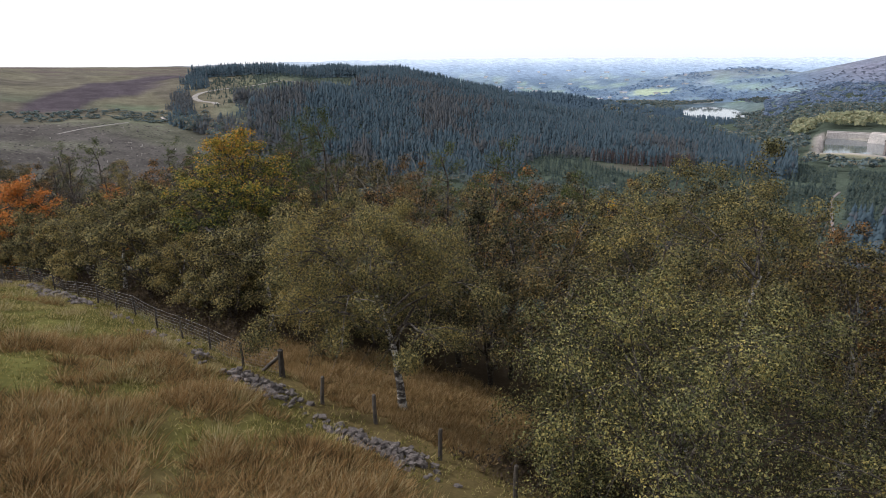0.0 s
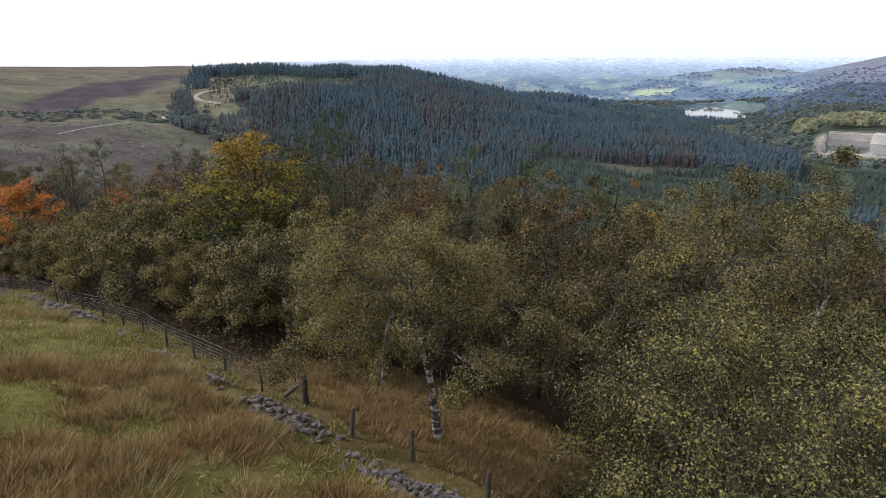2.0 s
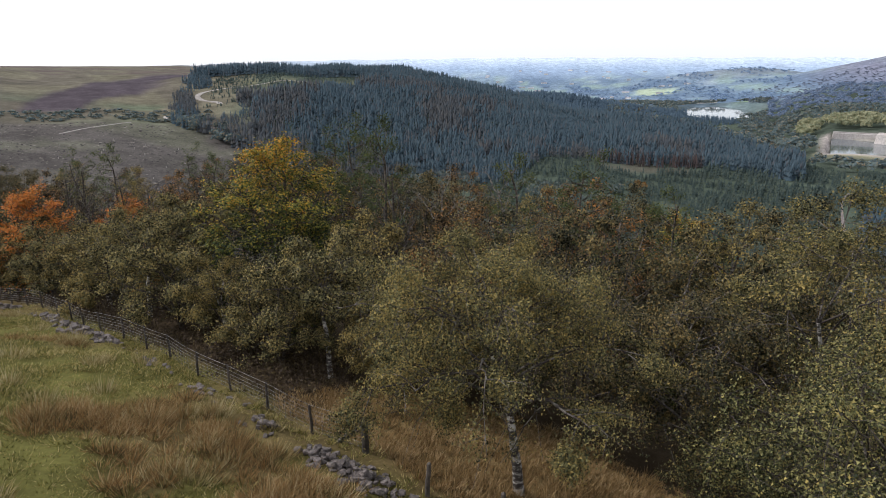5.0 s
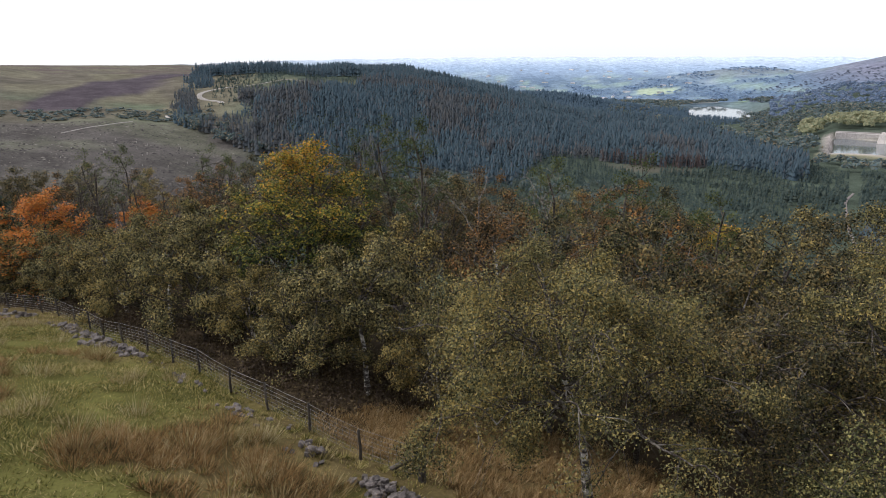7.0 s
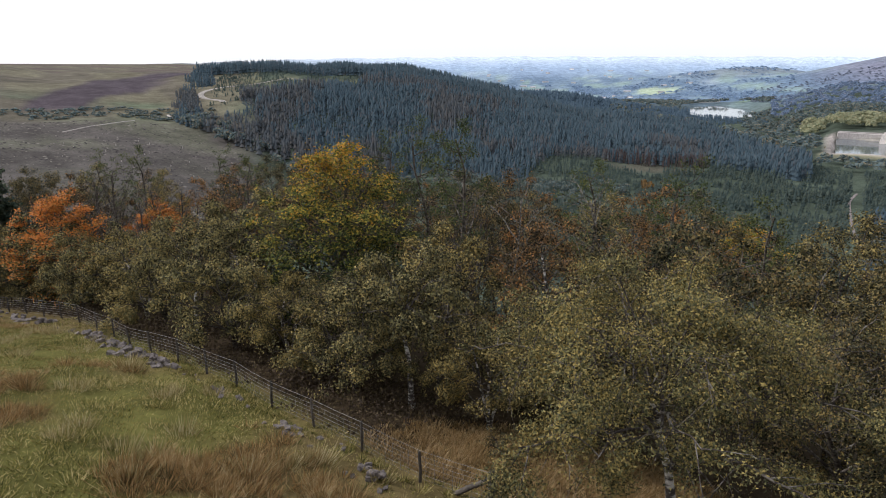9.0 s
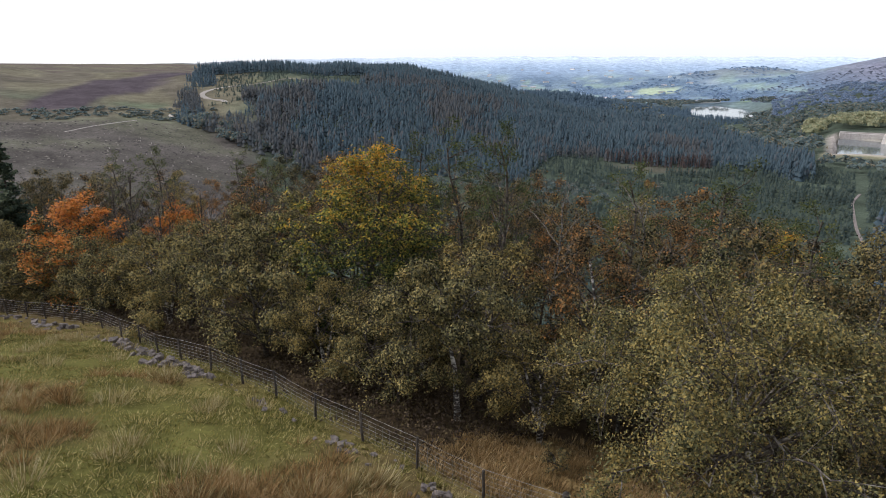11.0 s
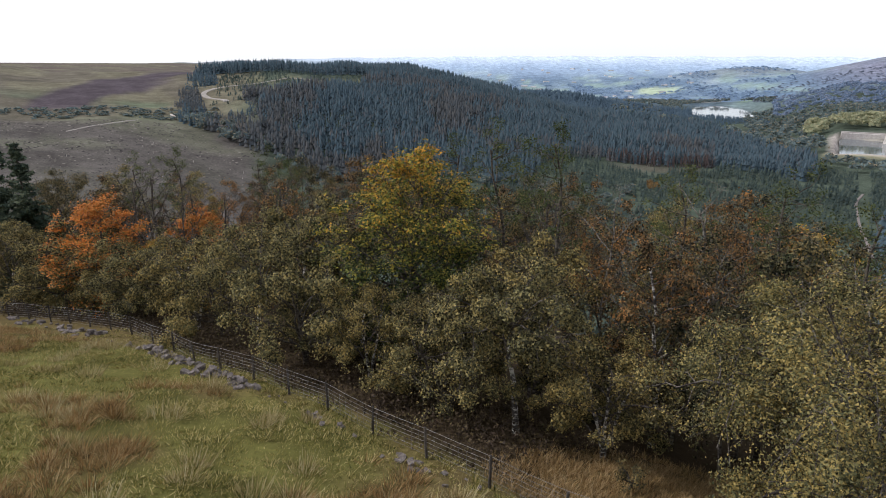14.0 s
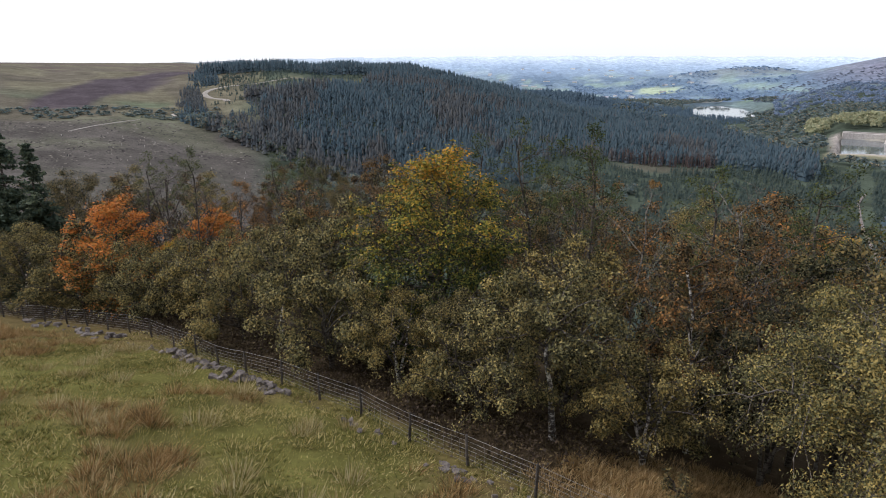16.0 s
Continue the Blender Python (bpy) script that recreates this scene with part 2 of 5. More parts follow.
def child(name, me, parent, label=""):
    ob = new(name, me)
    ob.parent = parent
    return tagged(ob, label) if label else ob


def smooth(me):
    me.polygons.foreach_set("use_smooth", np.ones(len(me.polygons), bool))
    return me


class Tubes:
    """Gathers tapered tubes into one mesh."""

    def __init__(self):
        self.v, self.f, self.count = [], [], 0

    def add(self, pts, rads, n=5):
        pts = np.asarray(pts, float)
        d = np.gradient(pts, axis=0)
        d /= np.linalg.norm(d, axis=1)[:, None] + 1e-9
        ref = np.where(np.abs(d[:, 2:3]) > 0.9, np.array([[1.0, 0, 0]]), np.array([[0, 0, 1.0]]))
        a = np.cross(d, ref)
        a /= np.linalg.norm(a, axis=1)[:, None] + 1e-9
        b = np.cross(d, a)
        ang = np.arange(n) * 2 * math.pi / n
        ring = a[:, None] * np.cos(ang)[None, :, None] + b[:, None] * np.sin(ang)[None, :, None]
        self.v.append((pts[:, None] + ring * np.asarray(rads, float)[:, None, None]).reshape(-1, 3))
        i, j = np.meshgrid(np.arange(len(pts) - 1), np.arange(n), indexing="ij")
        i, j = i.ravel(), j.ravel()
        k = (j + 1) % n
        self.f.append(np.stack([i * n + j, i * n + k, (i + 1) * n + k, (i + 1) * n + j], 1) + self.count)
        self.count += len(pts) * n

    def mesh(self, name, mat):
        return smooth(raw_mesh(name, np.concatenate(self.v), np.concatenate(self.f), mat))


def unit(v):
    return v / (np.linalg.norm(v, axis=-1, keepdims=True) + 1e-9)


def leaf_mesh(name, rng, places, facing, size, mat, flat=0.3, droop=0.0):
    """Small pointed leaves, one face each."""
    n = len(places)
    nor = unit(rng.normal(size=(n, 3)) * 0.8 + facing + np.array([0, 0, flat * 2]))
    along = unit(np.cross(nor, rng.normal(size=(n, 3))) - np.array([0, 0, droop]))
    side = np.cross(nor, along)
    s = size * rng.uniform(0.6, 1.3, (n, 1))
    v = np.stack([places - along * s * 0.55, places + side * s * 0.42, places + along * s * 0.35 - side * s * 0.32], 1)
    return raw_mesh(name, v.reshape(-1, 3), np.arange(3 * n).reshape(n, 3), mat)


# ---- the lie of the land ----
FENCE = [(-5.62, 19.84), (-6.75, 20.7), (-8.06, 21.72), (-9.73, 23.2), (-11.44, 24.69), (-13.29, 26.3), (-15.03, 27.95), (-16.79, 29.54), (-18.38, 30.87), (-20.0, 32.1), (-21.7, 33.7), (-23.41, 35.5), (-26.0, 37.7), (-28.6, 39.7), (-33.5, 43.0), (-42.0, 47.5), (-60, 56)]


def fence_side(x, y):
    """Metres beyond the fence line (positive: the wood's side), also past its corner."""
    fx, fy = [30, 12, 1.9, 0, -2.0, -3.8] + [p[0] for p in FENCE], [-10, 3.0, 13.7, 15.1, 16.5, 17.5] + [p[1] for p in FENCE]
    return (y - np.interp(x, fx[::-1], fy[::-1])) * 0.77


def near_ground(x, y):
    xx = np.clip(x, -26, 12)
    return 4.889 - 0.2951 * xx - 0.3061 * y - 0.0057 * xx * xx


KNOT = [-180, -60, -36, -21, -14, -4, 5, 11, 20, 27, 31, 36, 60, 180]
CREST_R = [1100, 1100, 1100, 950, 860, 950, 900, 850, 800, 640, 600, 600, 700, 1100]
CREST_Z = [-15, -15, -15, -16, -12, -13, -45, -64, -74, -80, -84, -84, -60, -15]
FOOT_R = [260, 260, 260, 380, 440, 470, 470, 460, 460, 450, 450, 450, 400, 260]
FOOT_Z = [-60, -60, -62, -70, -74, -76, -78, -78, -78, -80, -84, -84, -80, -60]
BACK_Z = [-30, -30, -30, -40, -60, -100, -112, -112, -112, -108, -80, -78, -80, -30]


def ease(a, b, v):
    t = np.clip((v - a) / (b - a), 0, 1)
    return t * t * (3 - 2 * t)


def bump_hill(az, r, a0, r0, sa_, sr, h):
    return h * np.exp(-((az - a0) / sa_) ** 2 / 2 - ((r - r0) / sr) ** 2 / 2)


def land(x, y):
    """Height of the ground at x, y (arrays)."""
    x, y = np.asarray(x, float), np.asarray(y, float)
    r, az = np.hypot(x, y), np.degrees(np.arctan2(x, y))
    cr, cz, fr, fz, bz = (np.interp(az, KNOT, k) for k in (CREST_R, CREST_Z, FOOT_R, FOOT_Z, BACK_Z))
    t = np.clip((r - fr) / (cr - fr), 0, 1)
    z = fz + (cz - fz) * (1 - (1 - t) ** 1.7)
    z = z + (bz - z) * ease(cr + 20, cr + 380, r)
    z = z + (-168 - z) * ease(1700, 2600, r) * ease(-25, 0, az) * ease(70, 50, az)
    z = z + bump_hill(az, r, 8, 1280, 6.5, 130, 44) + bump_hill(az, r, 41, 2750, 10.5, 330, 225)
    z = z + bump_hill(az, r, 25.0, 3500, 5.5, 330, 112) + bump_hill(az, r, 35, 1900, 6.0, 300, 30)
    z = z + bump_hill(az, r, -36, 1650, 3, 160, 20) + bump_hill(az, r, -20, 1650, 1.2, 120, 12)
    rim = np.interp(az, [-30, -10, 5, 36, 60], [-80, -25, -6, 4, -20]) + 3 * np.sin(az * 1.3) + 1.5 * np.sin(az * 3.1)
    z = z + (rim - z) * np.clip((r - 3000) / 1880, 0, 1) ** 1.6
    # basins of the two reservoirs
    z = z - 16 * ease(1.0, 0.75, np.hypot((az - 23.1) / 3.4, (r - 1620) / 255))
    z = z - 16 * ease(1.0, 0.85, np.maximum(np.abs(az - 35.2) / 4.6, np.abs(r - 850) / 100))
    rough = 2.2 * np.sin(x * 0.021 + 1.3) * np.sin(y * 0.017 + 0.4) + 1.1 * np.sin(x * 0.053 + y * 0.031) + 0.8 * np.sin(y * 0.071 - x * 0.044)
    z = z + rough * ease(150, 400, r) * ease(3000, 1500, r)
    b = fence_side(x, y)
    dip = 0.32 * ease(-1.5, -0.3, b) * ease(4.0, 1.0, b) * ease(-3.0, -8.0, x) * ease(-27.0, -22.0, x)
    n = near_ground(x, y) - dip + 0.10 * np.sin(x * 0.9 + 0.5 * y) * np.sin(y * 0.8 - 0.3 * x) + 0.05 * np.sin(x * 2.3) * np.sin(y * 2.1 + x)
    return n + (z - n) * ease(70, 250, r)


def land1(x, y):
    return float(land(np.array([x]), np.array([y]))[0])


def value_noise(x, y, scale, seed):
    """Smooth noise in 0..1 on arrays."""
    g = np.random.default_rng(seed).random((64, 64))
    u, v = x / scale, y / scale
    i, j = np.floor(u).astype(int), np.floor(v).astype(int)
    fu, fv = u - i, v - j
    fu, fv = fu * fu * (3 - 2 * fu), fv * fv * (3 - 2 * fv)
    q = lambda a, b: g[a % 64, b % 64]
    return (q(i, j) * (1 - fu) + q(i + 1, j) * fu) * (1 - fv) + (q(i, j + 1) * (1 - fu) + q(i + 1, j + 1) * fu) * fv




def green_mask(x, y):
    """1 on short green turf, 0 among rushes."""
    n = 0.6 * value_noise(x, y, 3.1, 3) + 0.4 * value_noise(x, y, 1.2, 4)
    return ease(0.36, 0.66, n + 0.34 * (ease(-8, -15, x) * ease(38, 30, y) * 1.25 - 0.62))


def build_ground():
    rr = np.concatenate([[0.0], np.geomspace(1.5, 90, 95), np.geomspace(93, 4900, 130)])
    aa = np.concatenate([np.linspace(-180, -52, 33), np.linspace(-51.7, 46, 300), np.linspace(48, 177, 32)])
    R, A = np.meshgrid(rr, np.radians(aa), indexing="ij")
    X, Y = R * np.sin(A), R * np.cos(A)
    Z = land(X, Y)
    na, nr = len(aa), len(rr)
    i, j = np.meshgrid(np.arange(nr - 1), np.arange(na), indexing="ij")
    i, j = i.ravel(), j.ravel()
    k = (j + 1) % na
    faces = np.stack([i * na + j, (i + 1) * na + j, (i + 1) * na + k, i * na + k], 1)
    # land cover: what grows or lies where, with haze mixed into the far colours
    x, y, r, az = X.ravel(), Y.ravel(), R.ravel(), np.degrees(A.ravel())
    n1, n2, n3 = value_noise(x, y, 40, 5), value_noise(x, y, 14, 6), value_noise(x, y, 160, 7)

    def lay(col, c, w):
        return col + (np.array(c) - col) * np.clip(w, 0, 1)[:, None]

    col = np.tile(np.array([0.14, 0.105, 0.045]), (len(x), 1))
    col = lay(col, (0.116, 0.108, 0.032), green_mask(x, y))
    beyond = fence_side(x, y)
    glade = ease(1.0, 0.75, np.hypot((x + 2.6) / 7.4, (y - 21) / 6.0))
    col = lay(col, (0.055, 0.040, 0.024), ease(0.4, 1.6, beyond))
    col = lay(col, (0.185, 0.13, 0.058), glade * ease(0.0, 0.8, beyond))
    far = ease(110, 230, r)
    col = lay(col, (0.060, 0.075, 0.055), far)
    moor = ease(-15.5, -19, az) * ease(220, 260, r)
    col = lay(col, (0.082, 0.073, 0.066), moor * ease(0, 1, 0.9 + n2))
    col = lay(col, (0.112, 0.110, 0.080), moor * ease(0.45, 0.7, value_noise(x * 0.5 + y * 0.3, y, 22, 34)) * (0.25 + 0.6 * ease(400, 520, r)))
    up = moor * ease(540, 620, r)
    col = lay(col, (0.132, 0.118, 0.082), up)
    col = lay(col, (0.105, 0.092, 0.070), up * ease(0.45, 0.65, value_noise(x + y * 0.7, y * 0.4, 38, 32)))
    col = lay(col, (0.10, 0.115, 0.075), up * ease(0.5, 0.7, n1) * ease(800, 650, r))
    strip = np.abs(az + 31.5 - (r - 640) * 0.026) / 2.7 + 0.9 * (value_noise(x, y, 45, 33) - 0.5)
    col = lay(col, (0.066, 0.053, 0.060), up * ease(1.15, 0.75, strip) * ease(615, 650, r) * ease(1010, 960, r))
    col = lay(col, (0.085, 0.055, 0.062), up * ease(1040, 1075, r) * ease(0.45, 0.7, n3) * 0.5)
    shelf = ease(-18.5, -17.5, az) * ease(-4, -6, az) * ease(640, 680, r)
    col = lay(col, (0.125, 0.122, 0.078), shelf * ease(0.3, 0.6, n2))
    gap = ease(1.2, 0.7, np.hypot((az - 17.6) / 4.2, (r - 538) / 15) + 0.5 * (n2 - 0.5))
    col = lay(col, (0.092, 0.086, 0.066), gap)
    # the low country: pasture, hedges, woods and towns in a patchwork, blued for haze
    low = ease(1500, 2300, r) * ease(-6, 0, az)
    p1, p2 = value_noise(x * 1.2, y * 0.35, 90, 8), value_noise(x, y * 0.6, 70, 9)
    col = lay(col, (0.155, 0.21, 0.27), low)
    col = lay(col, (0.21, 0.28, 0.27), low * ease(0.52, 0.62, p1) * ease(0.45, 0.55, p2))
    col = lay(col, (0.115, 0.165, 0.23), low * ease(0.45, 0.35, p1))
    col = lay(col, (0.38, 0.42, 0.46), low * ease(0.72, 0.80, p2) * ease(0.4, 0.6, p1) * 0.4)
    # distance haze laid into the colour, palest at the rim
    far_haze = ease(3600, 4500, r) * ease(-30, 0, az)
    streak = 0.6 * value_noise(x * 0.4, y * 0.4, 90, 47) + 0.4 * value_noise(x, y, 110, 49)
    col = lay(col, (0.33, 0.42, 0.55), far_haze * (0.75 + 0.25 * streak))
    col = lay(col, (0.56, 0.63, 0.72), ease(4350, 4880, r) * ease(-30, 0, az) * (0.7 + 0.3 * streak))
    # both far hills carry the haze tint in their cover colour
    heath = ease(0.25, 0.6, bump_hill(az, r, 41, 2750, 9, 500, 1.0))
    col = lay(col, (0.165, 0.165, 0.215), heath * (0.65 + 0.35 * value_noise(x, y, 50, 48)))
    col = lay(col, (0.175, 0.20, 0.225), ease(0.3, 0.7, bump_hill(az, r, 25.5, 3500, 4.5, 330, 1.0)) * 0.7)
    lea = ease(1.0, 0.7, np.hypot((az - 24.6) / 1.9, (r - 2020) / 150))
    col = lay(col, (0.20, 0.27, 0.14), lea)
    fields = ease(1.0, 0.8, np.hypot((az - 18.3) / 2.2, (r - 3050) / 330))
    col = lay(col, (0.34, 0.40, 0.29), fields * ease(0.40, 0.55, p1))
    basin = ease(1.12, 1.0, np.maximum(np.abs(az - 35.2) / 4.6, np.abs(r - 850) / 100))
    col = lay(col, (0.33, 0.29, 0.26), basin)
    apron = ease(1.0, 0.8, np.maximum(np.abs(az - 32.6) / 3.0, np.abs(r - 735) / 26))
    col = lay(col, (0.19, 0.175, 0.115), apron * (1 - basin))
    m, n, l, b = material("open_ground", 1.0, 0.03)
    at = n.new("ShaderNodeAttribute")
    at.attribute_name = "cover"
    co = n.new("ShaderNodeTexCoord")
    fine = noise_node(n, l, 6.0, 6.0, 0.7, co.outputs["Object"])
    wide = noise_node(n, l, 0.09, 5.0, 0.6, co.outputs["Object"])
    c1 = scaled_colour(n, l, at.outputs["Color"], fine.outputs["Fac"], 0.65, 1.3)
    mids = noise_node(n, l, 0.7, 5.0, 0.65, co.outputs["Object"])
    broad = noise_node(n, l, 0.03, 6.0, 0.68, co.outputs["Object"])
    c1 = scaled_colour(n, l, c1, broad.outputs["Fac"], 0.6, 1.4)
    c2 = scaled_colour(n, l, scaled_colour(n, l, c1, mids.outputs["Fac"], 0.7, 1.3), wide.outputs["Fac"], 0.75, 1.25)
    l.new(c2, b.inputs["Base Color"])
    bump = n.new("ShaderNodeBump")
    bump.inputs["Strength"].default_value, bump.inputs["Distance"].default_value = 0.8, 0.08
    l.new(fine.outputs["Fac"], bump.inputs["Height"])
    l.new(bump.outputs[0], b.inputs["Normal"])
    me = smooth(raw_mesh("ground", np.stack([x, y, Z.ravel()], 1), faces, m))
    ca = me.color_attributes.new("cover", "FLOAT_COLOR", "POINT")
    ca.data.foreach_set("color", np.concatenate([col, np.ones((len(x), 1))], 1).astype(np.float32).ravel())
    tagged(new("ground", me), "hillside meadow and moor in autumn colours, low country tinted for haze", "ground", kind="structure")


build_ground()


# ---- far woods ----
def polar(az, q):
    return q * math.sin(radians(az)), q * math.cos(radians(az))


def cone_template(tiers, sides, seed):
    """A ragged conifer of unit height: stacked skirts with uneven rims."""
    rng = np.random.default_rng(seed)
    v, f = [], []
    for k in range(tiers):
        z0, z1 = 0.06 + 0.86 * k / tiers, min(1.0, 0.06 + 0.86 * k / tiers + 1.6 / tiers * (0.55 + 0.2 * (tiers > 3)))
        if k == tiers - 1:
            z1 = 1.0
        w = 0.20 * (1 - 0.86 * k / tiers)
        base = len(v)
        v.append((0, 0, z1))
        for s in range(sides):
            a = (s + 0.5 * (k % 2)) * 2 * math.pi / sides + rng.uniform(-0.2, 0.2)
            q = w * rng.uniform(0.7, 1.25)
            v.append((q * math.cos(a), q * math.sin(a), z0 + rng.uniform(-0.03, 0.03)))
        for s in range(sides):
            f.append((base, base + 1 + s, base + 1 + (s + 1) % sides))
    return np.array(v), np.array(f)


def lump_template(seed, n=34, big=1.0):
    """A ragged broadleaved crown of unit height: loose tilted sprays round an uneven dome."""
    rng = np.random.default_rng(seed)
    d = unit(rng.normal(size=(n, 3)))
    d[:, 2] = np.abs(d[:, 2]) * 1.1 - 0.25
    lobe = 0.75 + 0.3 * np.sin(d[:, 0] * 5 + seed) * np.sin(d[:, 1] * 4 + 1)
    c = d * lobe[:, None] * np.array([0.42, 0.42, 0.45]) + np.array([0, 0, 0.52])
    nor = unit(d + 0.5 * rng.normal(size=(n, 3)))
    a = unit(np.cross(nor, rng.normal(size=(n, 3))))
    b = np.cross(nor, a)
    s = rng.uniform(0.12, 0.22, (n, 1)) * big
    v = np.stack([c - a * s - b * s * 0.6, c + a * s - b * s * 0.7, c + b * s], 1).reshape(-1, 3)
    return v, np.arange(3 * n).reshape(n, 3)


def stand(name, label, xy, heights, templates, mat, seed, wide=1.0, category="woods"):
    """Many far trees in one mesh."""
    rng = np.random.default_rng(seed)
    z = land(xy[:, 0], xy[:, 1])
    vs, fs, count = [], [], 0
    pick = rng.integers(0, len(templates), len(xy))
    for k, (tv, tf) in enumerate(templates):
        sel = np.nonzero(pick == k)[0]
        if not len(sel):
            continue
        a = rng.uniform(0, 6.28, len(sel))
        c, s = np.cos(a), np.sin(a)
        h, w = heights[sel], heights[sel] * wide * rng.uniform(0.8, 1.25, len(sel))
        px = tv[None, :, 0] * c[:, None] - tv[None, :, 1] * s[:, None]
        py = tv[None, :, 0] * s[:, None] + tv[None, :, 1] * c[:, None]
        v = np.stack([px * w[:, None] + xy[sel, 0, None], py * w[:, None] + xy[sel, 1, None], tv[None, :, 2] * h[:, None] + z[sel, None] - 0.3], 2)
        vs.append(v.reshape(-1, 3))
        fs.append((tf[None] + (np.arange(len(sel)) * len(tv))[:, None, None]).reshape(-1, 3) + count)
        count += v.shape[0] * v.shape[1]
    me = raw_mesh(name, np.concatenate(vs), np.concatenate(fs), mat)
    return tagged(new(name, me), label, category, kind="stuff")


def scatter(seed, a0, a1, r0, r1, spacing):
    """Jittered places in a sector, as x, y, azimuth, distance."""
    rng = np.random.default_rng(seed)
    n = int(radians(a1 - a0) * (r1 * r1 - r0 * r0) / 2 / spacing ** 2)
    az, r = rng.uniform(a0, a1, n), np.sqrt(rng.uniform(r0 * r0, r1 * r1, n))
    return np.stack([r * np.sin(np.radians(az)), r * np.cos(np.radians(az))], 1), az, r


CONES = [cone_template(3, 5, s) for s in range(5)]
CONES_BIG = [cone_template(6, 8, s + 20) for s in range(4)]
LUMPS = [lump_template(s) for s in range(6)]
LUMPS_MID = [lump_template(s + 60, 60, 0.7) for s in range(6)]
LUMPS_FINE = [lump_template(s + 40, 120, 0.5) for s in range(6)]


def far_woods():
    rng = np.random.default_rng(11)
    # the conifer hill across the valley
    xy, az, r = scatter(1, -24.5, 33, 420, 990, 3.5)
    cr, fr = np.interp(az, KNOT, CREST_R), np.interp(az, KNOT, FOOT_R)
    n = value_noise(xy[:, 0], xy[:, 1], 30, 15)
    edge = -23.6 + (r - 560) * 0.0080 + 2.0 * (n - 0.5)
    foot = np.interp(az, [-24, -19, -15, -10], [575, 510, 455, 440])
    keep = (r > np.maximum(fr - 25, foot) + 40 * (n - 0.5)) & (r < cr + 50) & (az > edge)
    big = value_noise(xy[:, 0], xy[:, 1], 70, 52)
    shelf = (az < -7.6 + (n - 0.5) * 2 + (big - 0.5) * 3) & (az > edge + 1.7) & (r > 630 + (az + 20) * 8.5 + 40 * (n - 0.5) + 60 * (big - 0.5)) & (r < 862 - (az + 20) * 3.0 + 20 * n)
    keep &= ~((az < -17.9) & (az > -21.0) & (az > edge + 1.0) & (r > 592) & (r < 745))
    keep &= ~shelf & (r > np.interp(az, [4, 9, 20, 30], [400, 545, 550, 560]))
    keep &= az < 29.4 - np.clip(r - 640, 0, 400) * 0.01
    keep &= rng.random(len(keep)) < np.where((r < foot + 60) & (az < -14), 0.55, 1.0)
    xy, az, r = xy[keep], az[keep], r[keep]
    h = rng.uniform(7.5, 14, len(xy)) * (0.8 + 0.4 * value_noise(xy[:, 0], xy[:, 1], 45, 16))
    h *= np.where((r > 865) & (az < -8), 1.15, 1.0) * np.where((az < -16.8) & (az > -20.8) & (r > 545) & (r < 640), 0.4, 1.0)
    patch = value_noise(xy[:, 0], xy[:, 1] * 0.7, 75, 53) + 0.35 * (value_noise(xy[:, 0], xy[:, 1], 16, 54) - 0.5)
    larch = (patch > np.where((az > 11) & (az < 22) & (r < 640), 0.45, 0.66)) & (r < np.interp(az, KNOT, CREST_R) - 130)
    h *= np.where((az < -21.0 + (r - 560) * 0.0080) & (r < 850), rng.uniform(0.3, 0.85, len(h)), 1.0)
    stand("conifer_forest", "dense dark spruce forest on the far hill, tinted blue for haze", xy[~larch], h[~larch], CONES, HAZED_SPRUCE, 1, 0.85)
    stand("larch_stand", "patches of brownish larch in the spruce forest", xy[larch], h[larch], CONES, HAZED_LARCH, 21, 0.85)
    # low young trees on the shelf
    xy, az, r = scatter(2, -21, -7.5, 630, 860, 4.6)
    keep = (value_noise(xy[:, 0], xy[:, 1] * 0.6, 22, 17) > 0.30) & (az > -21.3 + (r - 560) * 0.0080) & ~((az < -17.5) & (r < 745) & (rng.random(len(az)) < 0.4))
    xy = xy[keep]
    stand("young_conifers_on_shelf", "low young conifers scattered on a grassy shelf", xy, rng.uniform(1.8, 4.5, len(xy)), CONES, HAZED_YOUNG_SPRUCE, 2, 1.6)
    # valley plantation
    xy, az, r = scatter(3, 2, 42, 185, 640, 3.7)
    keep = (r < np.interp(az, [2, 8, 12.5, 13.5, 21.5, 22.5, 27, 28, 29], [440, 545, 550, 528, 528, 555, 560, 600, 645])) & (np.abs(az - 32.6) > 0.4)
    keep &= value_noise(xy[:, 0], xy[:, 1], 26, 44) > 0.2
    xy, r = xy[keep], r[keep]
    stand("young_plantation", "even young spruce plantation on the valley floor", xy, rng.uniform(3.0, 7.0, len(xy)) * (0.7 + 0.6 * value_noise(xy[:, 0], xy[:, 1], 30, 45)), CONES, HAZED_YOUNG_SPRUCE, 3, 1.25)
    xy, az, r = scatter(4, 33.7, 46, 170, 420, 6)
    stand("dark_spruce_stand", "tall dark spruces beside the valley track", xy, rng.uniform(12, 22, len(xy)), CONES_BIG, HAZED_SPRUCE, 4)
    # second ridge
    xy, az, r = scatter(5, -2, 20.4, 1050, 1400, 7.0)
    stand("ridge_forest", "conifer forest on a second lower ridge", xy, rng.uniform(10, 17, len(xy)), CONES, HAZED_RIDGE_SPRUCE, 5, 1.4)
    # spruces on the near bank of the lower reservoir
    xy, az, r = scatter(16, 18.3, 26.5, 1265, 1350, 5.5)
